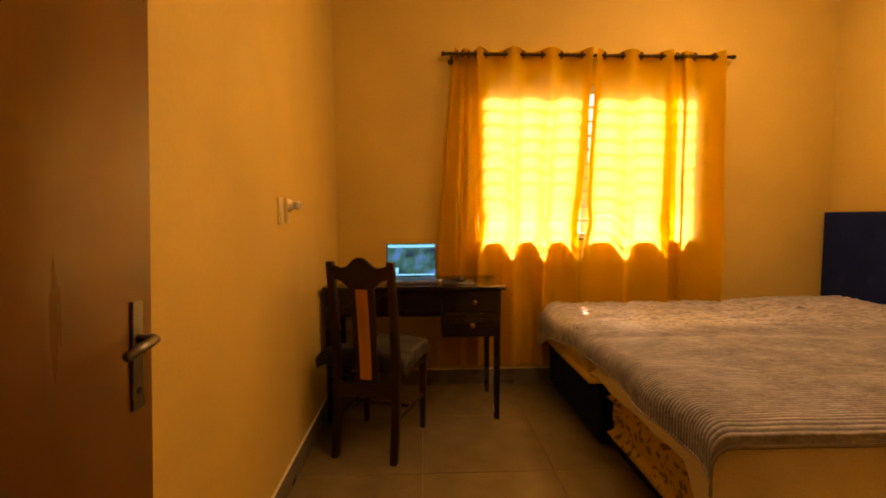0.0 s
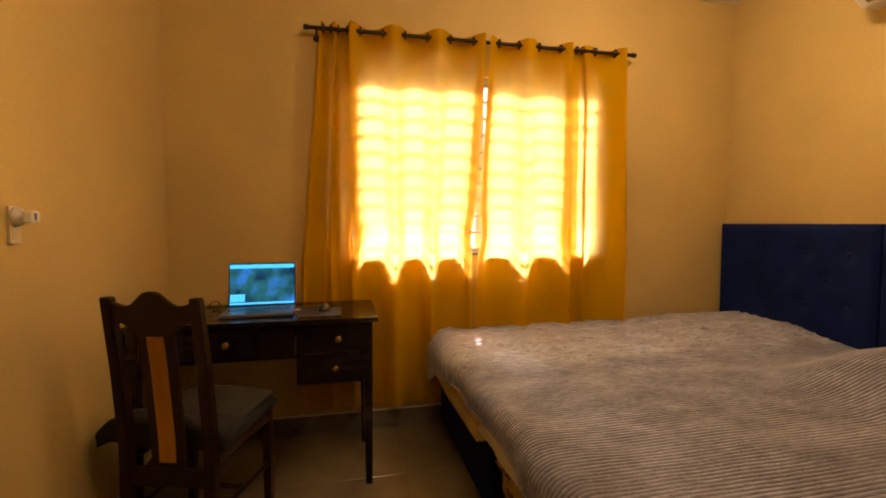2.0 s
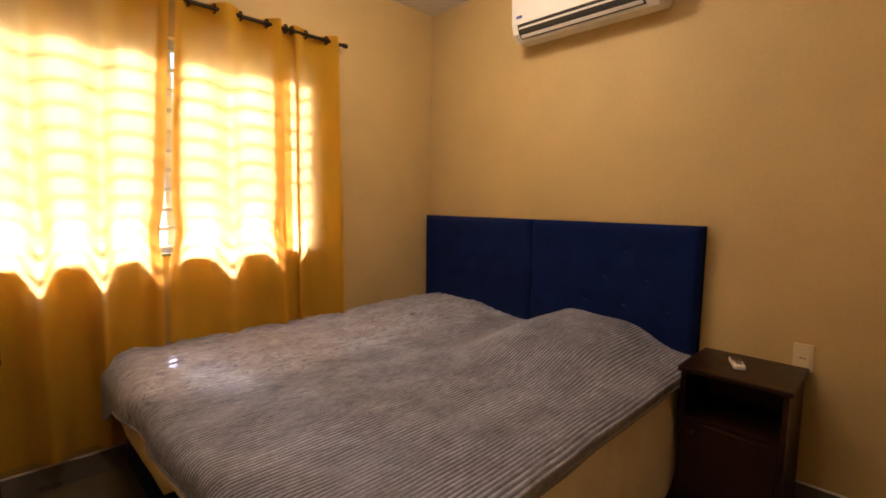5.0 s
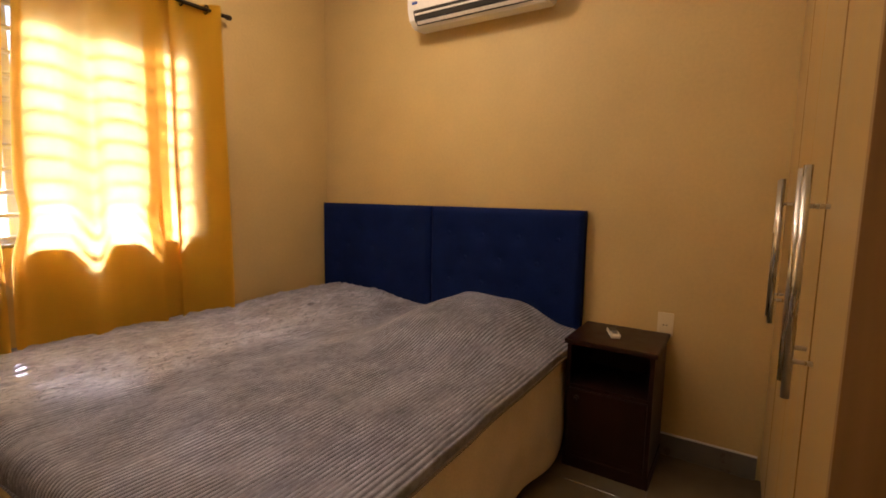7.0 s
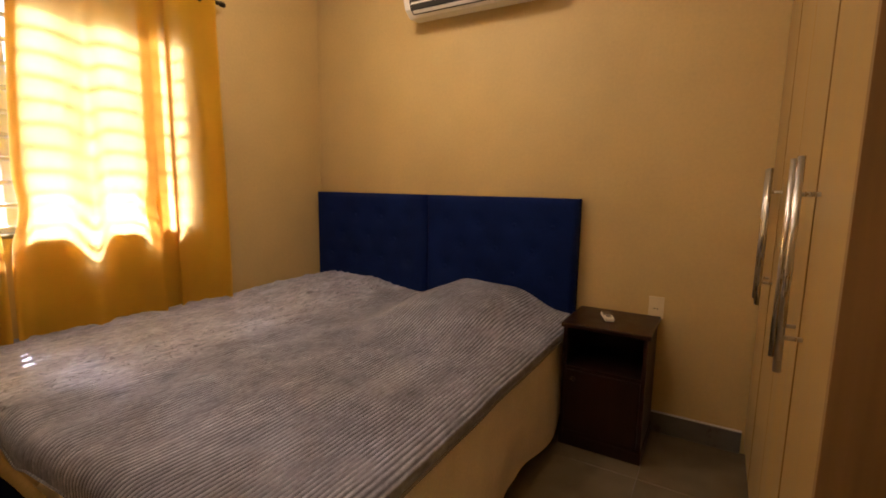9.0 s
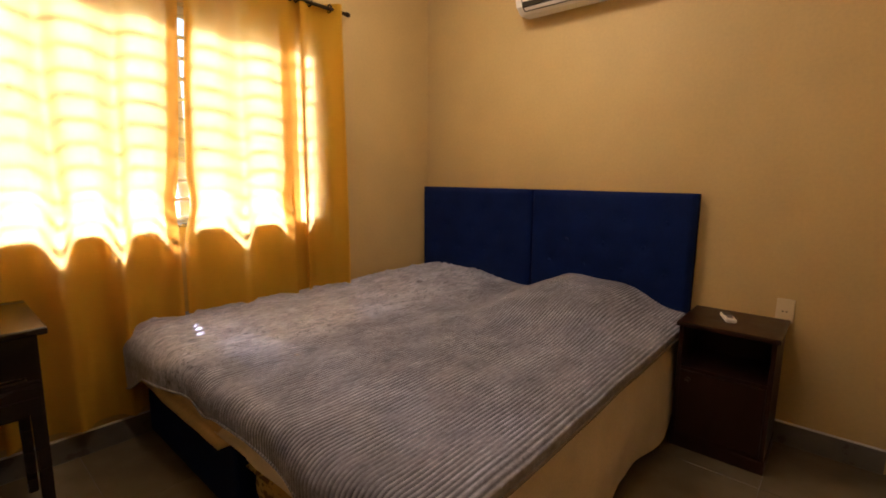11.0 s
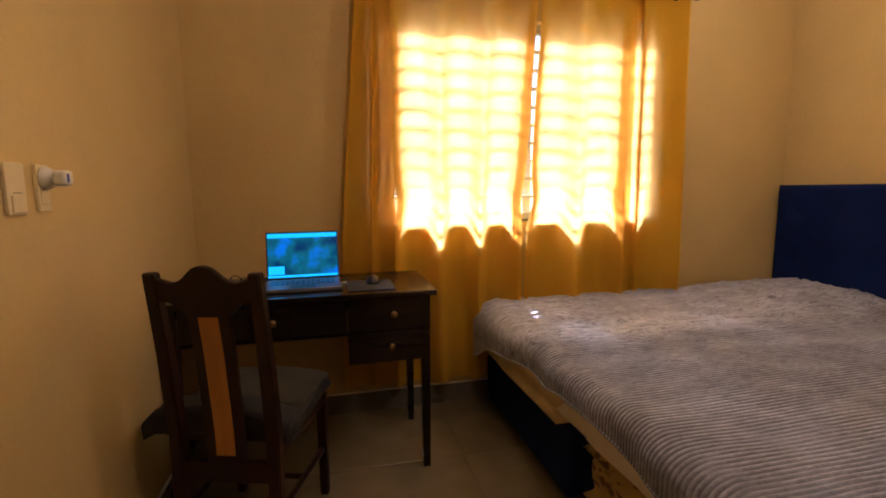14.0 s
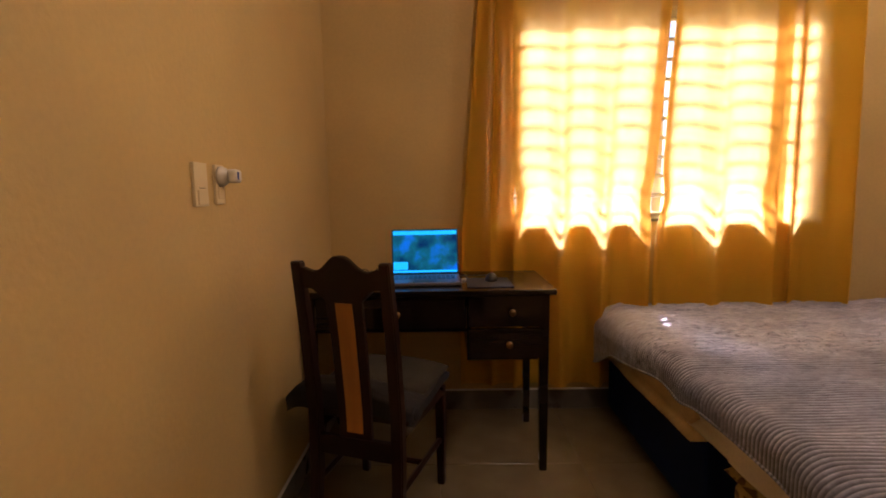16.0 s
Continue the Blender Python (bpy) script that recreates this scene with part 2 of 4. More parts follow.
def mat_curtain():
    """Mustard cloth that lets daylight through."""
    m = bpy.data.materials.new("mustard_curtain")
    m.use_nodes = True
    t = m.node_tree
    t.nodes.remove(t.nodes["Principled BSDF"])
    tc = t.nodes.new("ShaderNodeTexCoord")
    mp = t.nodes.new("ShaderNodeMapping")
    mp.inputs["Scale"].default_value = (240, 240, 60)
    n = t.nodes.new("ShaderNodeTexNoise")
    n.inputs["Detail"].default_value = 3
    t.links.new(tc.outputs["Object"], mp.inputs[0])
    t.links.new(mp.outputs[0], n.inputs["Vector"])
    ramp = t.nodes.new("ShaderNodeValToRGB")
    ramp.color_ramp.elements[0].position, ramp.color_ramp.elements[1].position = 0.3, 0.7
    ramp.color_ramp.elements[0].color, ramp.color_ramp.elements[1].color = (0.58, 0.35, 0.018, 1), (0.68, 0.415, 0.028, 1)
    t.links.new(n.outputs["Fac"], ramp.inputs[0])
    d = t.nodes.new("ShaderNodeBsdfDiffuse")
    tr = t.nodes.new("ShaderNodeBsdfTranslucent")
    tr.inputs[0].default_value = (0.92, 0.635, 0.25, 1)
    t.links.new(ramp.outputs[0], d.inputs[0])
    mix = t.nodes.new("ShaderNodeMixShader")
    mix.inputs[0].default_value = 0.45
    t.links.new(d.outputs[0], mix.inputs[1])
    t.links.new(tr.outputs[0], mix.inputs[2])
    t.links.new(mix.outputs[0], t.nodes["Material Output"].inputs[0])
    return m


def mat_glass():
    m = bpy.data.materials.new("window_glass")
    m.use_nodes = True
    b = m.node_tree.nodes["Principled BSDF"]
    b.inputs["Base Color"].default_value = (0.93, 0.96, 0.97, 1)
    b.inputs["Transmission Weight"].default_value, b.inputs["Roughness"].default_value, b.inputs["IOR"].default_value = 1.0, 0.03, 1.45
    return m


def mat_screen(name, kind, power):
    """What the lit laptop screen shows: a dim blue-green landscape, or plain bright bars."""
    m = bpy.data.materials.new(name)
    m.use_nodes = True
    t = m.node_tree
    b = t.nodes["Principled BSDF"]
    b.inputs["Base Color"].default_value, b.inputs["Roughness"].default_value = (0.01, 0.01, 0.012, 1), 0.2
    b.inputs["Emission Strength"].default_value, b.inputs["Specular IOR Level"].default_value = power, 0.15
    if kind == "plain":
        b.inputs["Emission Color"].default_value = (0.0, 0.42, 1.0, 1)
        return m
    tc = t.nodes.new("ShaderNodeTexCoord")
    n = t.nodes.new("ShaderNodeTexNoise")
    n.inputs["Scale"].default_value, n.inputs["Detail"].default_value = 10, 4
    r = t.nodes.new("ShaderNodeValToRGB")
    r.color_ramp.elements[0].position, r.color_ramp.elements[1].position = 0.33, 0.68
    r.color_ramp.elements[0].color, r.color_ramp.elements[1].color = (0.0, 0.006, 0.06, 1), (0.0, 0.14, 0.75, 1)
    e = r.color_ramp.elements.new(0.5)
    e.color = (0.0, 0.085, 0.12, 1)
    t.links.new(tc.outputs["Object"], n.inputs["Vector"])
    t.links.new(n.outputs["Fac"], r.inputs[0])
    t.links.new(r.outputs[0], b.inputs["Emission Color"])
    return m


def mat_lampglow():
    m = bpy.data.materials.new("lamp_diffuser")
    m.use_nodes = True
    b = m.node_tree.nodes["Principled BSDF"]
    b.inputs["Base Color"].default_value = (0.9, 0.88, 0.82, 1)
    b.inputs["Emission Color"].default_value, b.inputs["Emission Strength"].default_value = (1, 0.86, 0.66, 1), 0.4
    return m


RIB = 0.0150
FLEECE, FLORAL, CURTAIN, GLASS = mat_fleece(), mat_floral(), mat_curtain(), mat_glass()
SCREEN, SCREENBAR = mat_screen("screen_picture", "picture", 0.30), mat_screen("screen_bar", "plain", 0.32)
LAMPGLOW = mat_lampglow()

# ---- mesh helpers ----


def part(name, bm, mat, parent=None, label="", smooth=False):
    """Links a bmesh as one mesh object, under a thing or a part if given."""
    me = bpy.data.meshes.new(name)
    bm.to_mesh(me)
    bm.free()
    me.materials.append(mat)
    if smooth:
        me.shade_smooth()
    ob = new(name, me)
    ob.parent = parent
    if label:
        tagged(ob, label)
    return ob


def thing(name, label, category, at=(0, 0, 0), turn=0.0, group="", kind=""):
    ob = new(name)
    ob.matrix_world = pose(*at, 0, 0, turn)
    return tagged(ob, label, category, group, kind)


def join(*bms):
    out = bmesh.new()
    for b in bms:
        me = bpy.data.meshes.new("joint")
        b.to_mesh(me)
        b.free()
        out.from_mesh(me)
        bpy.data.meshes.remove(me)
    return out


def box(x0, y0, z0, x1, y1, z1, bevel=0.0, segments=2):
    bm = bmesh.new()
    bmesh.ops.create_cube(bm, size=1)
    for v in bm.verts:
        v.co = ((x0 + x1) / 2 + v.co.x * (x1 - x0), (y0 + y1) / 2 + v.co.y * (y1 - y0), (z0 + z1) / 2 + v.co.z * (z1 - z0))
    if bevel:
        bmesh.ops.bevel(bm, geom=list(bm.edges), offset=bevel, segments=segments, affect="EDGES", profile=0.6)
    return bm


def tube(points, radius, sides=10):
    """A round bar along points; radius a number, or one for each point."""
    bm = bmesh.new()
    pts = [Vector(p) for p in points]
    radii = radius if isinstance(radius, (list, tuple)) else [radius] * len(pts)
    rings = []
    for i, p in enumerate(pts):
        d = (pts[min(i + 1, len(pts) - 1)] - pts[max(i - 1, 0)]).normalized()
        q = d.to_track_quat("Z", "Y")
        rings.append([bm.verts.new(p + q @ Vector((math.cos(a) * radii[i], math.sin(a) * radii[i], 0))) for a in [2 * math.pi * k / sides for k in range(sides)]])
    for a, b in zip(rings, rings[1:]):
        for k in range(sides):
            bm.faces.new((a[k], a[(k + 1) % sides], b[(k + 1) % sides], b[k]))
    bm.faces.new(list(reversed(rings[0])))
    bm.faces.new(rings[-1])
    return bm


def lathe(profile, at, axis="z", sides=16):
    """A turned shape from (radius, height) pairs."""
    bm = bmesh.new()
    turn = {"z": Matrix(), "y": Matrix.Rotation(radians(90), 4, "X"), "x": Matrix.Rotation(radians(90), 4, "Y")}[axis]
    rings = []
    for r, h in profile:
        rings.append([bm.verts.new(Vector(at) + turn @ Vector((math.cos(2 * math.pi * k / sides) * r, math.sin(2 * math.pi * k / sides) * r, h))) for k in range(sides)])
    for a, b in zip(rings, rings[1:]):
        for k in range(sides):
            bm.faces.new((a[k], a[(k + 1) % sides], b[(k + 1) % sides], b[k]))
    bm.faces.new(list(reversed(rings[0])))
    bm.faces.new(rings[-1])
    bmesh.ops.recalc_face_normals(bm, faces=list(bm.faces))
    return bm


def torus(at, r, thick, axis="z", sides=20, rings=8):
    bm = bmesh.new()
    turn = {"z": Matrix(), "y": Matrix.Rotation(radians(90), 4, "X"), "x": Matrix.Rotation(radians(90), 4, "Y")}[axis]
    grid = [[bm.verts.new(Vector(at) + turn @ Vector(((r + thick * math.cos(b)) * math.cos(a), (r + thick * math.cos(b)) * math.sin(a), thick * math.sin(b))))
             for b in [2 * math.pi * j / rings for j in range(rings)]] for a in [2 * math.pi * i / sides for i in range(sides)]]
    for i in range(sides):
        for j in range(rings):
            bm.faces.new((grid[i][j], grid[(i + 1) % sides][j], grid[(i + 1) % sides][(j + 1) % rings], grid[i][(j + 1) % rings]))
    return bm


def slab(outline, y0, y1, bevel=0.0):
    """A board cut to an outline of (x, z), from y0 to y1."""
    bm = bmesh.new()
    a = [bm.verts.new((x, y0, z)) for x, z in outline]
    b = [bm.verts.new((x, y1, z)) for x, z in outline]
    bm.faces.new(a)
    bm.faces.new(list(reversed(b)))
    for k in range(len(a)):
        bm.faces.new((a[k], b[k], b[(k + 1) % len(a)], a[(k + 1) % len(a)]))
    bmesh.ops.recalc_face_normals(bm, faces=list(bm.faces))
    if bevel:
        bmesh.ops.bevel(bm, geom=[e for e in bm.edges if abs(e.verts[0].co.y - e.verts[1].co.y) < 1e-6], offset=bevel, segments=2, affect="EDGES")
    return bm


def sheet(nx, ny, f):
    """A grid of nx by ny cells, each corner placed by f(u, v)."""
    verts = [f(i / nx, j / ny) for j in range(ny + 1) for i in range(nx + 1)]
    faces = [(j * (nx + 1) + i, j * (nx + 1) + i + 1, (j + 1) * (nx + 1) + i + 1, (j + 1) * (nx + 1) + i) for j in range(ny) for i in range(nx)]
    me = bpy.data.meshes.new("sheet")
    me.from_pydata(verts, [], faces)
    bm = bmesh.new()
    bm.from_mesh(me)
    bpy.data.meshes.remove(me)
    return bm


def smoothstep(a, b, x):
    k = min(1.0, max(0.0, (x - a) / (b - a)))
    return k * k * (3 - 2 * k)


def wobble(x, y, z=0.0, scale=1.0):
    return noise.noise(Vector((x * scale, y * scale, z * scale)))


# ---- structure ----


def structure(name, bm, mat, label, category):
    return tagged(part(name, bm, mat), label, category, kind="structure")


T, TN = 0.15, 0.10
floor = structure("floor", box(-T, -0.8, -0.1, EAST + T, NORTH + T, -0.004), GROUT, "grey-brown tiled floor with narrow pale grout lines", "floor")
structure("wall_west", box(-T, -0.8, -0.004, 0, NORTH, HIGH), PAINT, "cream painted plaster wall with faint scuffs", "wall")
structure("wall_east", box(EAST, -0.8, -0.004, EAST + T, NORTH, HIGH), PAINT, "cream painted plaster wall behind the bed", "wall")
x0, x1, z0, z1 = WIN
structure("wall_north", join(box(-T, NORTH, -0.004, x0, NORTH + TN, HIGH), box(x1, NORTH, -0.004, EAST + T, NORTH + TN, HIGH),
                             box(x0, NORTH, -0.004, x1, NORTH + TN, z0), box(x0, NORTH, z1, x1, NORTH + TN, HIGH)), PAINT, "cream painted window wall with one opening", "wall")
# wall with the doorway that the camera comes through, and the niche of the wardrobe
structure("wall_south", join(box(0, 0.80, -0.004, 0.06, SOUTH, HIGH), box(0.95, 0.80, -0.004, 1.80, SOUTH, HIGH), box(0.06, 0.80, 2.08, 0.95, SOUTH, HIGH),
                             box(1.72, 0.62, -0.004, 1.80, 0.80, HIGH), box(1.72, 0.54, -0.004, EAST, 0.62, HIGH)), PAINT, "cream painted wall with the doorway", "wall")
structure("wall_hall", box(-T, -0.95, -0.004, EAST + T, -0.8, HIGH), PAINT, "cream painted wall of the hall outside", "wall")
structure("ceiling", box(-T, -0.95, HIGH, EAST + T, NORTH + T, HIGH + 0.12), CEIL, "white painted flat ceiling", "ceiling")
structure("door_frame", join(box(0.062, 0.79, 0, 0.092, 0.945, 2.05), box(0.918, 0.79, 0, 0.948, 0.945, 2.05), box(0.062, 0.79, 2.05, 0.948, 0.945, 2.08)), DOORWOOD, "brown wooden door frame of the doorway", "door frame")
ground = structure("ground", box(-60, NORTH + TN + 0.01, -0.4, 60, 120, -0.3), material("dry_ground", (0.32, 0.28, 0.22), 0.9, grain=0.2, scale=3, spots=0.2), "pale dry ground outside the window", "ground")

# skirting tiles with a pale line of caulk along their top
SK = 0.105
for name, runs in (("baseboard_north", [(0.012, NORTH - 0.012, EAST - 0.012, NORTH)]), ("baseboard_west", [(0, SOUTH, 0.012, NORTH)]), ("baseboard_east", [(EAST - 0.012, 1.28, EAST, NORTH)])):
    for a, b, c, d in runs:
        base = structure(name, box(a, b, 0, c, d, SK, 0.002, 1), SKIRT, "grey ceramic skirting tiles along the wall", "baseboard")
        part("caulk_line", box(a + (0.002 if c - a < 0.05 else 0), b + (0.002 if d - b < 0.05 else 0), SK, c, d, SK + 0.006), CAULK, base, "pale line of caulk")

# an unseen eave, assumed here to keep the sun off the upper part of the window
structure("roof_eave", box(-2.0, NORTH + TN, 2.80, 7.0, 5.02, 2.92), CEIL, "white underside of an assumed roof eave outside, out of view", "eave")

# ---- window ----
window = tagged(new("window_1"), "metal window with horizontal security bars behind the curtains", "window", kind="structure")
F = 0.045
part("window_frame", join(box(x0, 4.05, z0, x0 + F, 4.085, z1, 0.003), box(x1 - F, 4.05, z0, x1, 4.085, z1, 0.003), box(x0 + F, 4.05, z0, x1 - F, 4.085, z0 + F, 0.003),
                          box(x0 + F, 4.05, z1 - F, x1 - F, 4.085, z1, 0.003), box(1.685, 4.052, z0 + F, 1.735, 4.083, z1 - F, 0.003)), WINFRAME, window)
part("window_sill", box(x0 + 0.002, 3.985, z0 - 0.0, x1 - 0.002, 4.048, z0 + 0.015, 0.003), SKIRT, window)
for a, b in ((x0 + F, 1.685), (1.735, x1 - F)):
    pane = part("pane", box(a, 4.065, z0 + F, b, 4.071, z1 - F), GLASS, window)
    pane.visible_shadow = False
for k in range(11):
    z = z0 + 0.04 + 0.0965 * k
    part("bar", tube([(x0 + 0.001, 4.025, z), (x1 - 0.001, 4.025, z)], 0.0105, 8), BARS, window)

# ---- curtains ----
ROD_Z = 2.222


def curtain(fronts, seed, label, foot, head, lean=(0.0, 0.0), notch=(0.0, 0.0), gather=0.01):
    """One eyelet panel: fronts are the x of the narrow folds that stand out into the room, with flat cloth
    close to the window between them; lean shifts the two side edges as they hang, notch draws them in above the sill."""
    ph = [2 * math.pi * i for i in range(len(fronts))]
    mids, widths = [(a + b) / 2 for a, b in zip(fronts, fronts[1:])], [b - a for a, b in zip(fronts, fronts[1:])]

    def f(u, v):
        x = fronts[0] + (fronts[-1] - fronts[0]) * u
        z = head + (foot - head) * v
        p = float(np.interp(x, fronts, ph))
        width = float(np.interp(x, mids, widths))
        drift = 0.5 * v * wobble(x * 2.2, z * 0.7, seed)
        out = ((1 + math.cos(p + drift)) / 2) ** (1.25 + 1.25 * smoothstep(0.05, 0.4, v))
        depth = 0.071 * min(1.0, max(0.55, width / 0.20)) * (1 + 0.18 * v * wobble(p * 0.4, 3.3, seed))
        y = 3.966 - depth * out + 0.004 * wobble(x * 14, z * 5, seed)
        z += 0.007 * math.cos(p) * (1 - v) ** 6
        low, sill = min(v, 0.62 + 0.3 * (v - 0.62)) if v > 0.62 else v, math.exp(-((z - 1.12) / 0.10) ** 2)
        bunch = smoothstep(0.17, 0.10, width)
        xx = x - (0.004 + gather * bunch) * math.sin(p) * smoothstep(0.0, 0.07, v) + 0.012 * v * wobble(z * 2, u * 5, seed)
        xx += (lean[0] * low + notch[0] * sill) * smoothstep(0.7, 0.0, u) + (lean[1] * low + notch[1] * sill) * smoothstep(0.3, 1.0, u)
        return (xx, min(y, 3.982), z)

    ob = thing("curtain", label, "curtain", group="curtains of the window")
    part("cloth", sheet(160, 80, f), CURTAIN, ob, smooth=True)
    # doubled cloth along the head, and the metal eyelets on the rod
    part("heading", sheet(160, 4, lambda u, v: (lambda p: (p[0], p[1] + 0.004, p[2]))(f(u, v * 0.055))), CURTAIN, ob, smooth=True)
    # doubled side hems
    wide = 0.042 / (fronts[-1] - fronts[0])
    for u0 in (0.0, 1.0 - wide):
        part("side_hem", sheet(8, 80, lambda u, v: (lambda p: (p[0], p[1] + 0.005, p[2]))(f(u0 + u * wide, v))), CURTAIN, ob, smooth=True)
    for i in range(len(fronts) - 1):
        for frac in (0.25, 0.75):
            x = fronts[i] + (fronts[i + 1] - fronts[i]) * frac
            part("eyelet", torus((x, CURTAIN_Y, ROD_Z), 0.021, 0.0045, "x"), BRONZE, ob)
    return ob


curtain((0.792, 0.862, 0.952), 3.3, "narrow bunched mustard yellow curtain panel spreading behind the desk", 0.155, 2.256, (-0.17, 0.02), (0.0, -0.02), 0.012)
curtain((0.938, 1.18, 1.43, 1.70), 1.7, "mustard yellow eyelet curtain panel hanging to the floor beside the desk", 0.155, 2.258, (0.0, -0.13), (0.02, -0.015))
curtain((1.728, 1.965, 2.238), 6.1, "mustard yellow eyelet curtain panel hanging behind the bed", 0.152, 2.252, (-0.13, -0.0), (0.022, -0.022))
curtain((2.258, 2.33, 2.595), 9.4, "bunched mustard yellow curtain panel beside the bare wall", 0.155, 2.250, (0.0, 0.03), (0.0, 0.0), 0.03)
rod = thing("curtain_rod", "dark bronze curtain rod with ball-less capped ends on brackets", "curtain rod")
part("pole", tube([(0.735, CURTAIN_Y, ROD_Z), (2.645, CURTAIN_Y, ROD_Z)], 0.0105, 12), BRONZE, rod)
for s, x in ((-1, 0.735), (1, 2.645)):
    part("end_cap", lathe([(0.0125, 0), (0.0145, 0.006), (0.0145, 0.022), (0.010, 0.03)], (x if s > 0 else x - 0.03, CURTAIN_Y, ROD_Z), "x"), BRONZE, rod)
    part("bracket", join(tube([(x - s * 0.035, NORTH - 0.002, ROD_Z - 0.03), (x - s * 0.035, CURTAIN_Y + 0.01, ROD_Z - 0.028), (x - s * 0.035, CURTAIN_Y, ROD_Z - 0.012)], 0.006),
                         lathe([(0.02, 0), (0.02, 0.006)], (x - s * 0.035, NORTH - 0.001, ROD_Z - 0.03), "y")), BRONZE, rod)

# ---- beds ----


def buttons(parent, y0, y1, face, rows):
    """Covered buttons, each in a shallow dimple."""
    for r, z in enumerate(rows):
        n = 4 if r % 2 == 0 else 3
        for k in range(n):
            y = y0 + (y1 - y0) * (k + (0.6 if r % 2 == 0 else 1.1)) / (n + (0.2 if r % 2 == 0 else 1.2))
            part("button", lathe([(0.004, -0.004), (0.011, -0.002), (0.013, 0.002), (0.012, 0.004)], (face + 0.009, y, z), "x", 10), NAVY, parent)


def headboard_mesh(y0, y1, z0, z1, face, back, rows):
    """A padded board with dimples under its buttons and soft edges."""
    dips = []
    for r, z in enumerate(rows):
        n = 4 if r % 2 == 0 else 3
        for k in range(n):
            dips.append((y0 + (y1 - y0) * (k + (0.6 if r % 2 == 0 else 1.1)) / (n + (0.2 if r % 2 == 0 else 1.2)), z))

    def f(u, v):
        y, z = y0 + (y1 - y0) * u, z0 + (z1 - z0) * v
        edge = min(u, 1 - u) * (y1 - y0), min(v, 1 - v) * (z1 - z0)
        e = min(edge)
        x = face + 0.022 * (1 - smoothstep(0, 0.03, e)) ** 1.6
        for dy, dz in dips:
            q = ((y - dy) ** 2 + (z - dz) ** 2) / 0.042 ** 2
            if q < 9:
                x += 0.016 * math.exp(-q)
        return (x, y, z)

    return join(sheet(90, 60, f), box(face + 0.018, y0 + 0.001, z0, back, y1 - 0.001, z1 - 0.001, 0.004))


ROWS = (1.03, 0.89, 0.75)
far_bed = thing("bed", "single bed with a navy fabric base and yellow mattress", "bed", group="beds pushed together")
part("base", box(1.445, 3.035, 0.03, 3.36, 3.955, 0.345, 0.02, 3), NAVY, far_bed, "navy fabric bed base")
for x in (1.6, 3.28):
    for y in (3.1, 3.89):
        part("leg", lathe([(0.025, 0), (0.028, 0.035)], (x, y, 0)), BLACKPLASTIC, far_bed)


def mattress(xa, ya, za, xb, yb, zb, sag, seed):
    """A soft-edged mattress, its sides bulging a little."""
    bm = box(xa, ya, za, xb, yb, zb)
    bmesh.ops.subdivide_edges(bm, edges=list(bm.edges), cuts=14, use_grid_fill=True)
    for v in bm.verts:
        h = (v.co.z - za) / (zb - za)
        bulge = sag * (1 - (2 * h - 1) ** 2) + 0.006 * wobble(v.co.x, v.co.y, v.co.z + seed, 7)
        cx, cy = (xa + xb) / 2, (ya + yb) / 2
        v.co.z -= 0.055 * max(0.0, 1 - (v.co.x - xa) / 0.10) ** 2 * max(0.0, h * 2 - 1)
        round_off = 0.03 * (2 * abs(h - 0.5)) ** 4
        if abs(abs(v.co.x - cx) - (xb - xa) / 2) < 1e-4:
            v.co.x += math.copysign(bulge - round_off, v.co.x - cx)
        if abs(abs(v.co.y - cy) - (yb - ya) / 2) < 1e-4:
            v.co.y += math.copysign(min(bulge, 0.008) - round_off, v.co.y - cy)
    return bm


part("mattress", mattress(1.412, 3.045, 0.347, 3.35, 3.945, 0.555, 0.025, 1), MATTRESS, far_bed, "mattress in a yellow fitted sheet", True)
hb = part("headboard", headboard_mesh(3.035, 3.975, 0.05, 1.186, 3.372, 3.446, ROWS), NAVY, far_bed, "tufted navy headboard", True)
buttons(hb, 3.035, 3.975, 3.376, ROWS)

near_bed = thing("bed", "single bed with old floral mattress ticking under a cream sheet", "bed", group="beds pushed together")
part("base", box(1.50, 2.13, 0.03, 3.36, 3.02, 0.17, 0.015, 2), NAVY, near_bed, "navy fabric bed base")
for x in (1.6, 3.28):
    for y in (2.18, 2.94):
        part("leg", lathe([(0.025, 0), (0.028, 0.035)], (x, y, 0)), BLACKPLASTIC, near_bed)
low = part("mattress", mattress(1.445, 2.13, 0.172, 3.35, 2.85, 0.39, 0.012, 5), FLORAL, near_bed, "thick mattress in brown floral ticking", True)
part("piping", tube([(1.445, 2.14, 0.386), (1.434, 2.16, 0.387), (1.434, 2.82, 0.387), (1.445, 2.845, 0.386)], 0.006, 8), material("brown_piping", (0.09, 0.04, 0.02), 0.6), low)
part("top_mattress", mattress(1.425, 2.12, 0.392, 3.35, 3.03, 0.555, 0.014, 9), SHEET, near_bed, "mattress in a cream sheet", True)


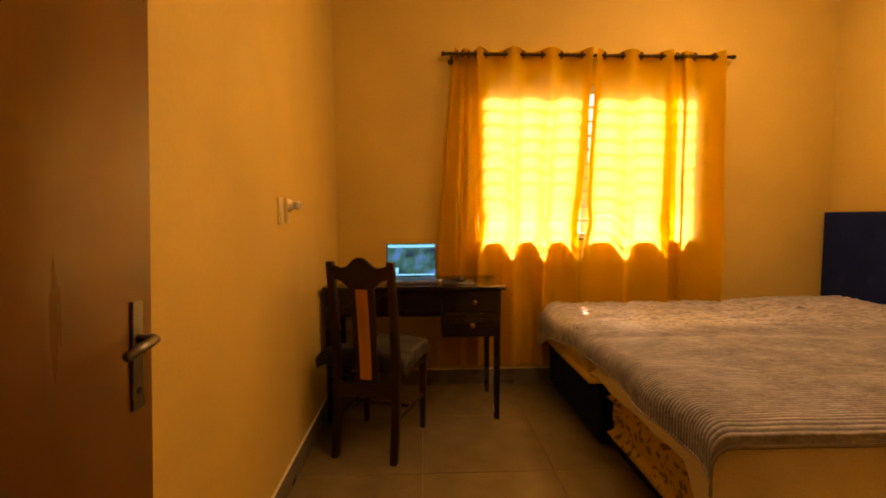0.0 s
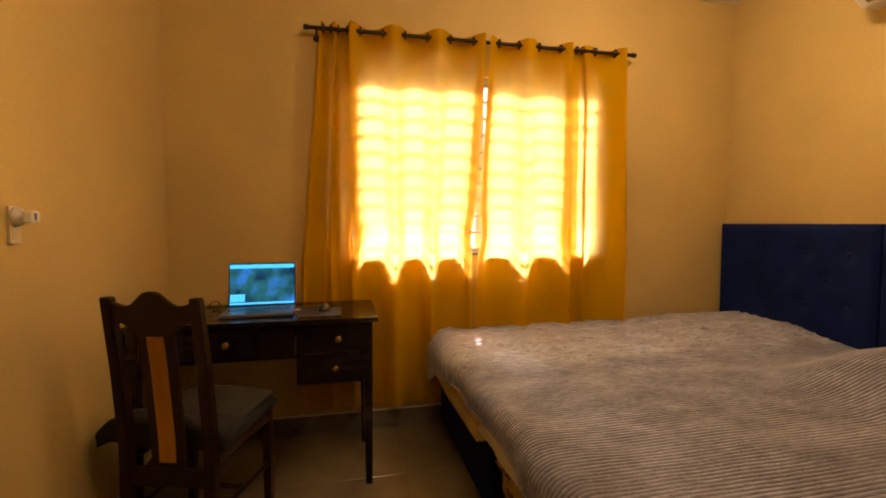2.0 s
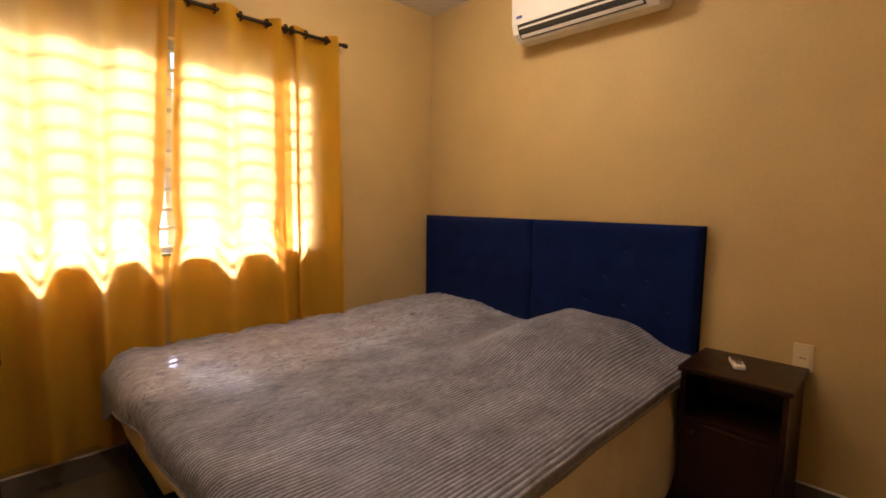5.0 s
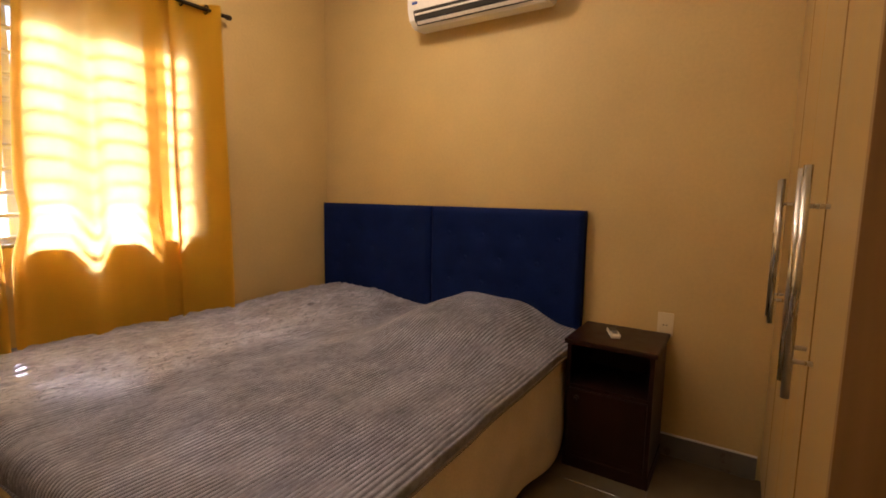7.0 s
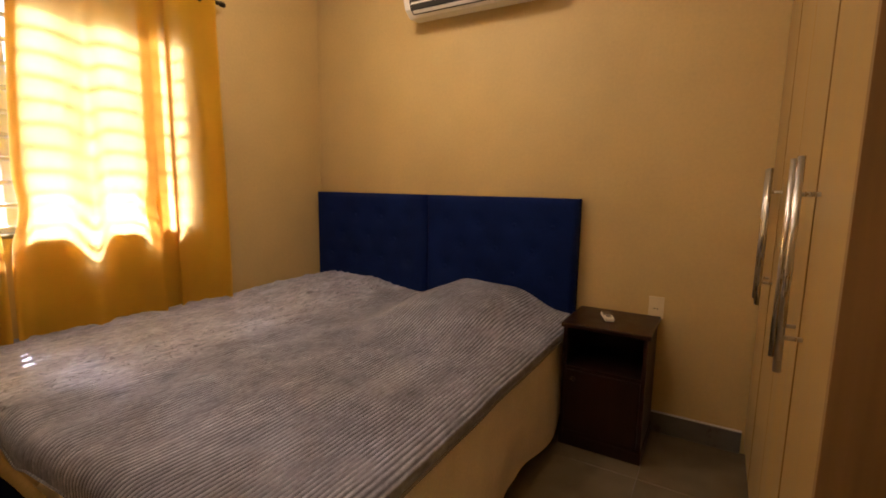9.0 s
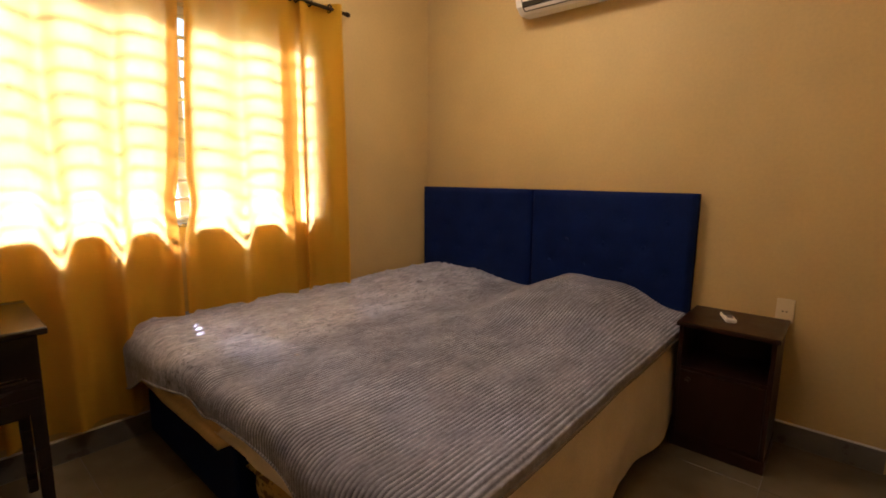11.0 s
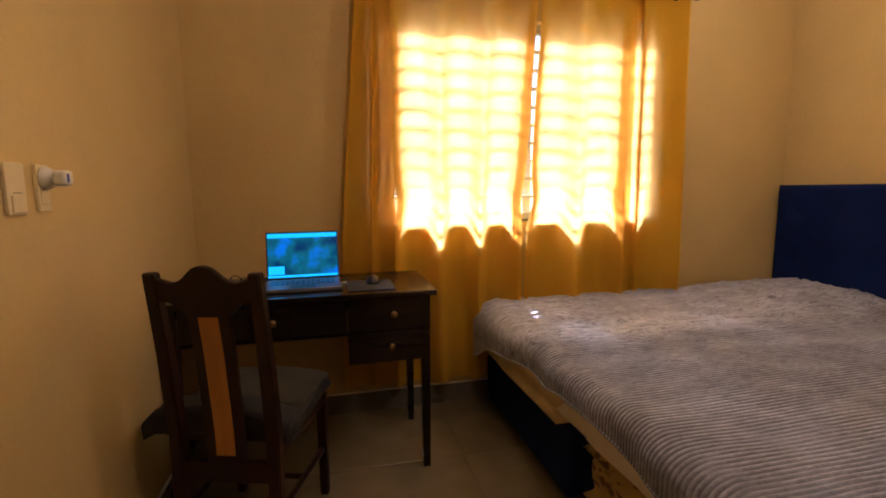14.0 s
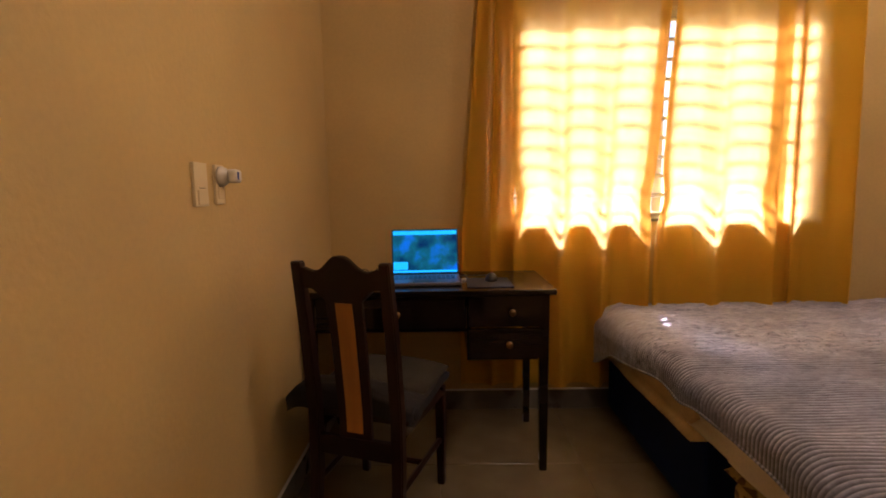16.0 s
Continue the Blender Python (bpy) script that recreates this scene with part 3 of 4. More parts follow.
def drape(u, v):
    """The cream sheet: a short turn-down along the foot, round the corner, then down the side in slack folds."""
    p = 2.66 * u
    foot, bend = 0.71, 0.07
    bottom = 0.385 - 0.325 * smoothstep(0.60, 0.80, p)
    z = 0.548 + (bottom - 0.548) * v
    rough = 0.010 * wobble(p * 6, z * 5, 4) * v
    if p < foot:
        return (1.404 - 0.006 * v + rough, 2.84 - p, z)
    if p < foot + bend:
        a = (p - foot) / bend * math.pi / 2
        return (1.449 - 0.045 * math.cos(a) + rough, 2.13 - 0.045 * math.sin(a), z)
    x = 1.449 + (p - foot - bend)
    k = (x - 1.449) / 1.88
    head = smoothstep(0.82, 1.0, k)
    slack = smoothstep(0.0, 0.1, k)
    y = 2.085 - 0.012 * math.sin(v * 3.1) * slack - 0.017 * v * slack * math.sin(x * 9 + 1.5 * wobble(x, z, 2, 4))
    y -= 0.014 * head * math.sin((k - 0.8) * 75 + 2 * v) * v + 0.015 * v * (1 - head) * slack + 0.028 * wobble(x + 0.5 * z, z, 4, 5) * v * slack
    return (x, y, z)


part("hanging_sheet", sheet(170, 24, drape), SHEET, near_bed, "cream sheet hanging over the foot and side", True)
hb = part("headboard", headboard_mesh(2.085, 3.025, 0.05, 1.186, 3.372, 3.446, ROWS), NAVY, near_bed, "tufted navy headboard", True)
buttons(hb, 2.085, 3.025, 3.376, ROWS)

# grey ribbed fleece over both beds
BX0, BX1, BY0, BY1 = 1.378, 3.36, 2.062, 3.955


def bed_top(x, y):
    """Height of what lies under the blanket: two mattresses and the pillows at the head."""
    z = 0.575
    head = smoothstep(2.55, 3.0, x)
    z += 0.142 * smoothstep(2.45, 2.95, x) * math.exp(-(((y - 2.56) / 0.30) ** 4)) * (0.9 + 0.1 * math.sin(y * 7))
    z += 0.045 * head * math.exp(-(((y - 3.62) / 0.33) ** 4))
    z -= 0.012 * math.exp(-(((y - 3.05) / 0.07) ** 2)) * (1 - 0.4 * head)
    return z


def blanket(u, v):
    # u across the foot edge and up the bed, v from the near side to the window
    drop_foot, drop_near = 0.07 + 0.10 * abs(v - 0.5) + 0.10 * smoothstep(0.86, 1.0, v) + 0.02 * wobble(v * 6, 0.3, 1), 0.034
    big = 0.058 + 0.06 * smoothstep(0.55, 0.95, v)
    arc = big * math.pi / 2
    drop_foot = max(0.015, drop_foot - 0.04)
    s = u * (BX1 - BX0 - big + arc + drop_foot) - drop_foot
    breadth = BY1 - BY0 + drop_near
    t = v * breadth - drop_near
    turn = min(1.0, max(0.0, (arc - s) / arc)) * math.pi / 2
    x, y = (BX0 + big + s - arc) if s > arc else BX0 + big - big * math.sin(turn), BY0 + max(t, 0.0)
    z = bed_top(x, y) - big * (1 - math.cos(turn))
    r = 0.05
    # slack folds where it hangs over the foot, round over the near side
    x -= 0.016 * math.sin(turn) * (0.6 + math.sin(y * 11) * 0.5 + 0.8 * wobble(y * 4.3, 1.9, 6))
    if s < 0:
        z += s
    if t < r:
        k = max(0.0, (r - t) / r)
        if t < 0:
            z -= r * 0.5 - t
            y -= 0.010
        else:
            z -= r * 0.5 * k * k
            y -= 0.010 * k
    x -= 0.014 * smoothstep(0.84, 1.0, v) * smoothstep(0.30, 0.0, s)
    # ribs run from foot to head; they fade on the side by the window, where the nap lies crumpled
    patch = 0.5 + 0.5 * wobble(x * 1.1, y * 1.6, 7.7, 2.0)
    keep = (1 - smoothstep(3.05, 3.45, y + 0.16 * (patch - 0.5) - 0.16 * (x < 1.6) * (1.6 - x) / 0.2)) * (0.35 + 0.65 * smoothstep(0.28, 0.5, patch))
    keep *= 1 - 0.3 * smoothstep(2.4, 3.0, x)
    rib = 0.5 + 0.5 * math.cos(2 * math.pi * (y if t >= 0 else BY0 + t) / RIB)
    lift = 0.0042 * keep * rib
    flake = max(0.0, wobble(x * 15, y * 30, 2.2) - 0.05) + 0.6 * max(0.0, wobble(x * 33, y * 55, 8.2) - 0.1)
    crumple = (1 - keep) * 0.016 * flake * smoothstep(2.95, 3.25, y)
    soft = 0.006 * wobble(x * 2.3, y * 2.9, 0.4) + 0.003 * wobble(x * 7, y * 9, 5.0)
    return (x - lift * math.sin(turn), y, z + (lift + crumple) * math.cos(turn) + soft)


cover = thing("blanket", "grey-brown ribbed fleece blanket spread over both beds", "blanket")
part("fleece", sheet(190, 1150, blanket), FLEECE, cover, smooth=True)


def hem(v0, v1, u, n=60):
    return [Vector(blanket(u, v0 + (v1 - v0) * i / n)) for i in range(n + 1)]


part("hem", tube([Vector(blanket(i / 70, 0.0)) + Vector((0, -0.001, 0)) for i in range(71)], 0.0055, 6), material("fleece_binding", (0.16, 0.135, 0.115), 0.95, grain=0.2, scale=90), cover, "darker bound hem")
part("hem", tube(hem(0, 1, 0.0, 120), 0.0045, 6), FLEECE, cover)

# ---- nightstand ----
NX, NY0, NY1, NZ = 3.075, 1.675, 2.045, 0.612
ns = thing("nightstand", "dark mahogany nightstand with an open shelf over a cupboard door", "nightstand")
part("top", box(NX - 0.012, NY0 - 0.012, NZ - 0.022, EAST - 0.014, NY1 + 0.012, NZ, 0.006), DARKWOOD, ns)
part("side_panel", box(NX, NY0, 0.06, EAST - 0.02, NY0 + 0.018, NZ - 0.022, 0.002), DARKWOOD, ns)
part("side_panel", box(NX, NY1 - 0.018, 0.06, EAST - 0.02, NY1, NZ - 0.022, 0.002), DARKWOOD, ns)
part("back_panel", box(EAST - 0.034, NY0 + 0.018, 0.06, EAST - 0.022, NY1 - 0.018, NZ - 0.022), DARKWOOD, ns)
part("shelf", box(NX + 0.005, NY0 + 0.018, 0.385, EAST - 0.034, NY1 - 0.018, 0.40), DARKWOOD, ns)
part("bottom", box(NX + 0.003, NY0 + 0.018, 0.06, EAST - 0.034, NY1 - 0.018, 0.078), DARKWOOD, ns)
dr = part("cupboard_door", box(NX - 0.006, NY0 + 0.019, 0.082, NX + 0.012, NY1 - 0.019, 0.383, 0.004), DARKWOOD, ns)
part("knob", lathe([(0.006, 0), (0.006, 0.012), (0.013, 0.018), (0.012, 0.026), (0.004, 0.029)], (NX - 0.034, NY1 - 0.055, 0.345), "x", 12), DARKWOOD, dr)
part("plinth", box(NX + 0.0, NY0 - 0.004, 0.0, EAST - 0.024, NY1 + 0.004, 0.06, 0.006), DARKWOOD, ns)

rem = thing("remote_control", "small white remote control lying on the nightstand", "remote control", (3.25, 1.885, NZ), 22)
part("body", box(-0.062, -0.022, 0.0, 0.062, 0.022, 0.02, 0.007, 3), WHITEPLASTIC, rem)
part("display", box(-0.004, -0.018, 0.0185, 0.056, 0.018, 0.0218, 0.001), BLACKPLASTIC, rem)
for k in range(3):
    part("key", box(-0.046 + 0.018 * k, -0.012, 0.0185, -0.034 + 0.018 * k, 0.012, 0.0222, 0.001), SILVER, rem)


def wall_plate(name, label, category, at, wall, size, extra):
    """A moulded plate on a wall that looks along +x (west) or -x (east)."""
    ob = thing(name, label, category, at, 0 if wall == "west" else 180)
    w, h = size
    part("plate", box(0, -w / 2, -h / 2, 0.009, w / 2, h / 2, 0.003, 3), IVORY, ob)
    extra(ob, w, h)
    return ob


def rocker(ob, w, h):
    part("rocker", box(0.008, -w * 0.34, -h * 0.46, 0.0125, w * 0.34, -h * 0.12, 0.002), IVORY, ob)
    part("seam", box(0.0085, -w * 0.2, -h * 0.09, 0.0095, w * 0.25, -h * 0.075), BLACKPLASTIC, ob)


def outlet(ob, w, h):
    part("face", box(0.008, -w * 0.34, -h * 0.36, 0.011, w * 0.34, h * 0.36, 0.002), IVORY, ob)
    for y in (-0.011, 0.003):
        part("slot", box(0.0105, y, -0.006, 0.0116, y + 0.007, -0.001), BLACKPLASTIC, ob)


wall_plate("wall_socket", "ivory double socket plate on the wall above the nightstand", "socket", (EAST, 1.69, 0.652), "east", (0.070, 0.112), outlet)
wall_plate("light_switch", "ivory light switch plate on the wall", "light switch", (0, 2.742, 1.186), "west", (0.062, 0.108), rocker)
wall_plate("wall_socket", "narrow ivory socket plate on the wall beside the switch", "socket", (0, 2.838, 1.188), "west", (0.046, 0.104), outlet)
plug = thing("plug_adapter", "white plug-in adapter in the wall socket", "adapter", (0.0095, 2.838, 1.210))
part("plug", lathe([(0.026, 0), (0.027, 0.006), (0.022, 0.016), (0.013, 0.022), (0.013, 0.032)], (0, 0, 0), "x"), WHITEPLASTIC, plug, smooth=True)
part("head", box(0.024, -0.018, -0.018, 0.052, 0.018, 0.018, 0.01, 4), WHITEPLASTIC, plug, smooth=True)
part("label_strip", box(0.050, -0.012, -0.010, 0.0528, -0.004, 0.010), BLUEMARK, plug)

# ---- air conditioner ----
ac = thing("air_conditioner", "white wall-mounted split air conditioner above the bed", "air conditioner", (0, 0, 0.055))
AY0, AY1 = 2.30, 3.115
prof = [(3.447, 2.185), (3.40, 2.155), (3.31, 2.150), (3.262, 2.185), (3.245, 2.235), (3.240, 2.36), (3.248, 2.43), (3.275, 2.448), (3.447, 2.45)]


def ac_shell(ya, yb, outline, bevel=0.008):
    bm = bmesh.new()
    a = [bm.verts.new((x, ya, z)) for x, z in outline]
    b = [bm.verts.new((x, yb, z)) for x, z in outline]
    bm.faces.new(a)
    bm.faces.new(list(reversed(b)))
    for k in range(len(a)):
        bm.faces.new((a[k], b[k], b[(k + 1) % len(a)], a[(k + 1) % len(a)]))
    bmesh.ops.recalc_face_normals(bm, faces=list(bm.faces))
    if bevel:
        bmesh.ops.bevel(bm, geom=[e for e in bm.edges if abs(e.verts[0].co.y - e.verts[1].co.y) < 1e-6], offset=bevel, segments=3, affect="EDGES")
    return bm


part("housing", ac_shell(AY0, AY1, prof), WHITEPLASTIC, ac)
part("outlet_slot", ac_shell(AY0 + 0.065, AY1 - 0.045, [(3.2912, 2.1605), (3.2595, 2.1825), (3.2428, 2.2290), (3.2525, 2.2295), (3.264, 2.187), (3.2912, 2.1665)], 0), BLACKPLASTIC, ac)
part("louvre", ac_shell(AY0 + 0.075, AY1 - 0.055, [(3.281, 2.1655), (3.266, 2.1765), (3.2640, 2.1745), (3.279, 2.1620)], 0), WHITEPLASTIC, ac)
part("louvre", ac_shell(AY0 + 0.075, AY1 - 0.055, [(3.2500, 2.2050), (3.2455, 2.2130), (3.2432, 2.2115), (3.2478, 2.2032)], 0), WHITEPLASTIC, ac)
part("badge", box(3.2375, AY1 - 0.075, 2.262, 3.2425, AY1 - 0.04, 2.274, 0.001), BLUEMARK, ac)

# ---- ceiling lamps, out of view ----
for lamp_x, lamp_y, lamp_power in UNSEEN_LAMPS:
    cl = thing("unseen_ceiling_lamp", "small round lit lamp assumed under the ceiling, out of view", "ceiling lamp", (lamp_x, lamp_y, HIGH), group="ceiling lamps")
    part("body", lathe([(0.12, -0.002), (0.125, -0.02), (0.12, -0.03)], (0, 0, 0), "z", 28), WHITEPLASTIC, cl)
    part("diffuser", lathe([(0.11, -0.03), (0.112, -0.036), (0.09, -0.048), (0.03, -0.054)], (0, 0, 0), "z", 28), LAMPGLOW, cl)

# ---- wardrobe ----
WX0, WX1, WY, WZ = 1.95, EAST - 0.004, 1.268, 2.45
wr = thing("wardrobe", "tall oak laminate wardrobe with four doors and long steel bar handles", "wardrobe")
part("side_panel", box(WX0, 0.63, 0.0, WX0 + 0.02, WY + 0.001, WZ, 0.001), OAKDARK, wr, "darker grained oak side panel")
part("side_panel", box(WX1 - 0.02, 0.63, 0.0, WX1, WY - 0.021, WZ, 0.001), OAKDARK, wr)
part("back_panel", box(WX0 + 0.02, 0.632, 0.02, WX1 - 0.02, 0.64, WZ - 0.02), OAKDARK, wr)
part("top_panel", box(WX0 + 0.02, 0.642, WZ - 0.02, WX1 - 0.02, WY - 0.022, WZ), OAKDARK, wr)
part("bottom_panel", box(WX0 + 0.02, 0.642, 0.06, WX1 - 0.02, WY - 0.022, 0.08), OAKDARK, wr)
part("plinth", box(WX0 + 0.02, WY - 0.06, 0.0, WX1 - 0.02, WY - 0.04, 0.06), OAKDARK, wr)
DW = (WX1 - WX0) / 4
for k in range(4):
    a, b = WX0 + DW * k + (0.010 if k % 2 else 0.0025 if k else 0.021), WX0 + DW * (k + 1) - (0.0025 if k % 2 else 0.010)
    d = part("door", box(a, WY - 0.019, 0.065, b, WY, WZ - 0.004, 0.0015), OAK, wr)
    part("edge_band", box(b if k % 2 == 0 else a - 0.0008, WY - 0.0185, 0.067, (b + 0.0008) if k % 2 == 0 else a, WY - 0.0005, WZ - 0.006), OAKDARK, d, "dark edge band")
    hx = b - 0.05 if k % 2 == 0 else a + 0.05
    h = part("handle", tube([(hx, WY + 0.042, 0.82), (hx, WY + 0.042, 1.325)], 0.0085, 14), STEEL, d, "long brushed steel bar handle", True)
    for z in (0.905, 1.24):
        part("standoff", tube([(hx, WY - 0.0005, z), (hx, WY + 0.036, z)], 0.0055, 10), STEEL, h)

# ---- desk ----
DX0, DX1, DY0, DY1, DZ = 0.03, 1.03, 3.41, 3.875, 0.775
desk = thing("desk", "black-stained wooden writing desk with three knobbed drawers", "desk")
part("desktop", box(DX0 - 0.012, DY0 - 0.015, DZ - 0.024, DX1 + 0.012, DY1, DZ, 0.006), DESKWOOD, desk)


def square_leg(x, y, top, thick, taper):
    bm = box(-thick / 2, -thick / 2, 0, thick / 2, thick / 2, top)
    for v in bm.verts:
        if v.co.z < 0.01:
            v.co.x *= taper
            v.co.y *= taper
    bmesh.ops.bevel(bm, geom=list(bm.edges), offset=0.003, segments=2, affect="EDGES")
    bmesh.ops.translate(bm, vec=(x, y, 0), verts=list(bm.verts))
    return bm


for x in (DX0 + 0.02, DX1 - 0.035):
    for y in (DY0 + 0.02, DY1 - 0.025):
        part("leg", square_leg(x, y, DZ - 0.024, 0.042, 0.72), DESKWOOD, desk)
part("apron", box(DX0 + 0.042, DY1 - 0.034, DZ - 0.17, DX1 - 0.057, DY1 - 0.016, DZ - 0.024), DESKWOOD, desk, "back apron")
part("apron", box(DX0 + 0.011, DY0 + 0.042, DZ - 0.17, DX0 + 0.029, DY1 - 0.047, DZ - 0.024), DESKWOOD, desk, "side apron")
part("drawer_case", join(box(0.685, DY0 + 0.02, 0.478, 0.70, DY1 - 0.036, DZ - 0.024), box(0.973, DY0 + 0.042, 0.478, 0.988, DY1 - 0.047, DZ - 0.024), box(0.70, DY0 + 0.02, 0.478, 0.973, DY1 - 0.036, 0.49)), DESKWOOD, desk)
part("rail", box(DX0 + 0.042, DY0 + 0.006, DZ - 0.172, 0.685, DY0 + 0.024, DZ - 0.164), DESKWOOD, desk)


def drawer(a, b, z0, z1, knob_x):
    d = part("drawer", box(a, DY0 + 0.001, z0, b, DY0 + 0.02, z1, 0.004), DESKWOOD, desk)
    part("knob", lathe([(0.005, 0), (0.005, 0.010), (0.014, 0.017), (0.0145, 0.024), (0.005, 0.028)], (knob_x, DY0 + 0.0015, (z0 + z1) / 2), "y", 14), BRASS, d, "tarnished brass knob", True)


drawer(0.075, 0.68, DZ - 0.16, DZ - 0.028, 0.405)
drawer(0.69, 0.985, DZ - 0.155, DZ - 0.028, 0.865)
drawer(0.69, 0.985, 0.492, DZ - 0.163, 0.853)

# laptop, open, its screen lit
lap = thing("laptop", "open slim laptop with a lit blue screen on the desk", "laptop", (0.51, 3.60, DZ), 2)
base = part("base", box(-0.155, -0.11, 0.0015, 0.155, 0.11, 0.016, 0.004), SILVER, lap)
for r in range(5):
    for k in range(13):
        part("key", box(-0.135 + 0.0208 * k, 0.075 - 0.0195 * r - 0.016, 0.0155, -0.135 + 0.0208 * k + 0.0175, 0.075 - 0.0195 * r, 0.0172), BLACKPLASTIC, base)
part("touchpad", box(-0.05, -0.095, 0.0155, 0.05, -0.035, 0.0164), BLACKPLASTIC, base)
part("foot", join(box(-0.14, -0.1, 0, -0.12, -0.09, 0.002), box(0.12, -0.1, 0, 0.14, -0.09, 0.002), box(-0.14, 0.09, 0, 0.14, 0.1, 0.002)), BLACKPLASTIC, base)
lid = part("lid", box(-0.155, -0.003, 0.0, 0.155, 0.003, 0.212, 0.003), SILVER, lap)
lid.matrix_local = pose(0, 0.112, 0.014, -11)
part("bezel", box(-0.153, -0.0042, 0.003, 0.153, -0.0025, 0.210), BLACKPLASTIC, lid)
part("screen", box(-0.148, -0.0052, 0.010, 0.148, -0.0040, 0.204), SCREEN, lid, "lit screen with a dim blue landscape")
part("screen_bar", box(-0.148, -0.0062, 0.185, 0.148, -0.0050, 0.204), SCREENBAR, lid, "bright bar along the screen top")
part("screen_bar", box(-0.148, -0.0062, 0.010, 0.148, -0.0050, 0.020), SCREENBAR, lid, "bright task bar")
part("screen_window", box(-0.146, -0.0062, 0.024, -0.080, -0.0050, 0.060), SCREENBAR, lid, "small bright window on the screen")
part("hinge", tube([(-0.12, 0.112, 0.013), (0.12, 0.112, 0.013)], 0.006, 10), BLACKPLASTIC, lap)

pad = thing("mouse_pad", "thin black cloth mouse pad on the desk", "mouse pad", (0.785, 3.555, DZ))
part("mat", box(-0.095, -0.11, 0, 0.095, 0.11, 0.004, 0.0015), BAG, pad)
mouse = thing("computer_mouse", "small black and red computer mouse on its pad", "mouse", (0.80, 3.60, DZ + 0.004), -8)
bm = bmesh.new()
bmesh.ops.create_uvsphere(bm, u_segments=20, v_segments=12, radius=1)
for v in bm.verts:
    v.co = (v.co.x * 0.029, v.co.y * 0.047, max(0, v.co.z) * 0.033 * (1 - 0.15 * v.co.y))
part("shell", bm, BLACKPLASTIC, mouse, smooth=True)
part("wheel", lathe([(0.007, -0.004), (0.009, 0), (0.007, 0.004)], (-0.0, 0.022, 0.027), "x", 12), material("red_rubber", (0.35, 0.06, 0.03), 0.5), mouse)
glasses = thing("eyeglasses", "dark-rimmed eyeglasses lying folded on the desk", "eyeglasses", (0.26, 3.70, DZ + 0.002), 12)
for x in (-0.034, 0.034):
    part("rim", torus((x, 0, 0.022), 0.022, 0.0022, "y", 20, 6), BLACKPLASTIC, glasses)
part("bridge", tube([(-0.013, 0, 0.03), (0, 0.002, 0.034), (0.013, 0, 0.03)], 0.002, 6), BLACKPLASTIC, glasses)
for s in (-1, 1):
    part("temple", tube([(s * 0.056, 0, 0.03), (s * 0.058, 0.05, 0.028), (s * 0.05, 0.11, 0.018), (s * 0.048, 0.135, 0.004)], 0.002, 6), BLACKPLASTIC, glasses)
cable = thing("charger_cable", "thin black cable running over the desk behind the laptop", "cable")
part("cord", tube([(0.67, 3.62, DZ + 0.005), (0.70, 3.68, DZ + 0.004), (0.69, 3.76, DZ + 0.004), (0.60, 3.82, DZ + 0.004), (0.42, 3.84, DZ + 0.004), (0.22, 3.82, DZ + 0.004)], 0.003, 6), BLACKPLASTIC, cable)
part("connector", box(0.664, 3.612, DZ + 0.001, 0.690, 3.624, DZ + 0.010, 0.003), WHITEPLASTIC, cable)

# ---- chair, turned a little to the desk ----
chair = thing("dining_chair", "dark mahogany chair with a carved top rail and pale splat", "chair", (0.302, 3.03, 0), -17)
HWB, HWF, SD, SZ = 0.150, 0.185, 0.40, 0.43    # half widths at back and front, depth, seat height


def post(side):
    """A back post: straight to the seat, then leaning back."""
    pts = [(0, -0.035, 0), (0, 0, SZ * 0.55), (0, 0.005, SZ + 0.02), (0, -0.02, SZ + 0.28), (0, -0.055, 0.955)]
    bm = bmesh.new()
    rings = []
    for i, (x, y, z) in enumerate(pts):
        w = (0.017, 0.019, 0.020, 0.019, 0.017)[i]
        rings.append([bm.verts.new((side * HWB + x + sx * w, y + sy * w, z)) for sx, sy in ((-1, -1), (1, -1), (1, 1), (-1, 1))])
    for a, b in zip(rings, rings[1:]):
        for k in range(4):
            bm.faces.new((a[k], a[(k + 1) % 4], b[(k + 1) % 4], b[k]))
    bm.faces.new(list(reversed(rings[0])))
    bm.faces.new(rings[-1])
    bmesh.ops.bevel(bm, geom=list(bm.edges), offset=0.004, segments=2, affect="EDGES")
    return bm


for s in (-1, 1):
    part("back_post", post(s), DARKWOOD, chair)
    part("front_leg", square_leg(s * (HWF - 0.018), SD - 0.02, SZ - 0.02, 0.036, 0.8), DARKWOOD, chair)
    part("side_rail", tube([(s * (HWB), 0.018, SZ - 0.045), (s * (HWF - 0.018), SD - 0.035, SZ - 0.045)], 0.024, 4), DARKWOOD, chair)
    part("stretcher", tube([(s * HWB, 0.0, 0.19), (s * (HWF - 0.018), SD - 0.025, 0.19)], 0.011, 8), DARKWOOD, chair)
part("front_rail", box(-HWF + 0.034, SD - 0.03, SZ - 0.075, HWF - 0.034, SD - 0.01, SZ - 0.015, 0.003), DARKWOOD, chair)
part("back_rail", box(-HWB + 0.017, -0.010, 0.30, HWB - 0.017, 0.012, 0.365, 0.003), DARKWOOD, chair)
part("stretcher", tube([(-(HWB + HWF) / 2 + 0.012, SD / 2, 0.19), ((HWB + HWF) / 2 - 0.012, SD / 2, 0.19)], 0.010, 8), DARKWOOD, chair, "cross stretcher")
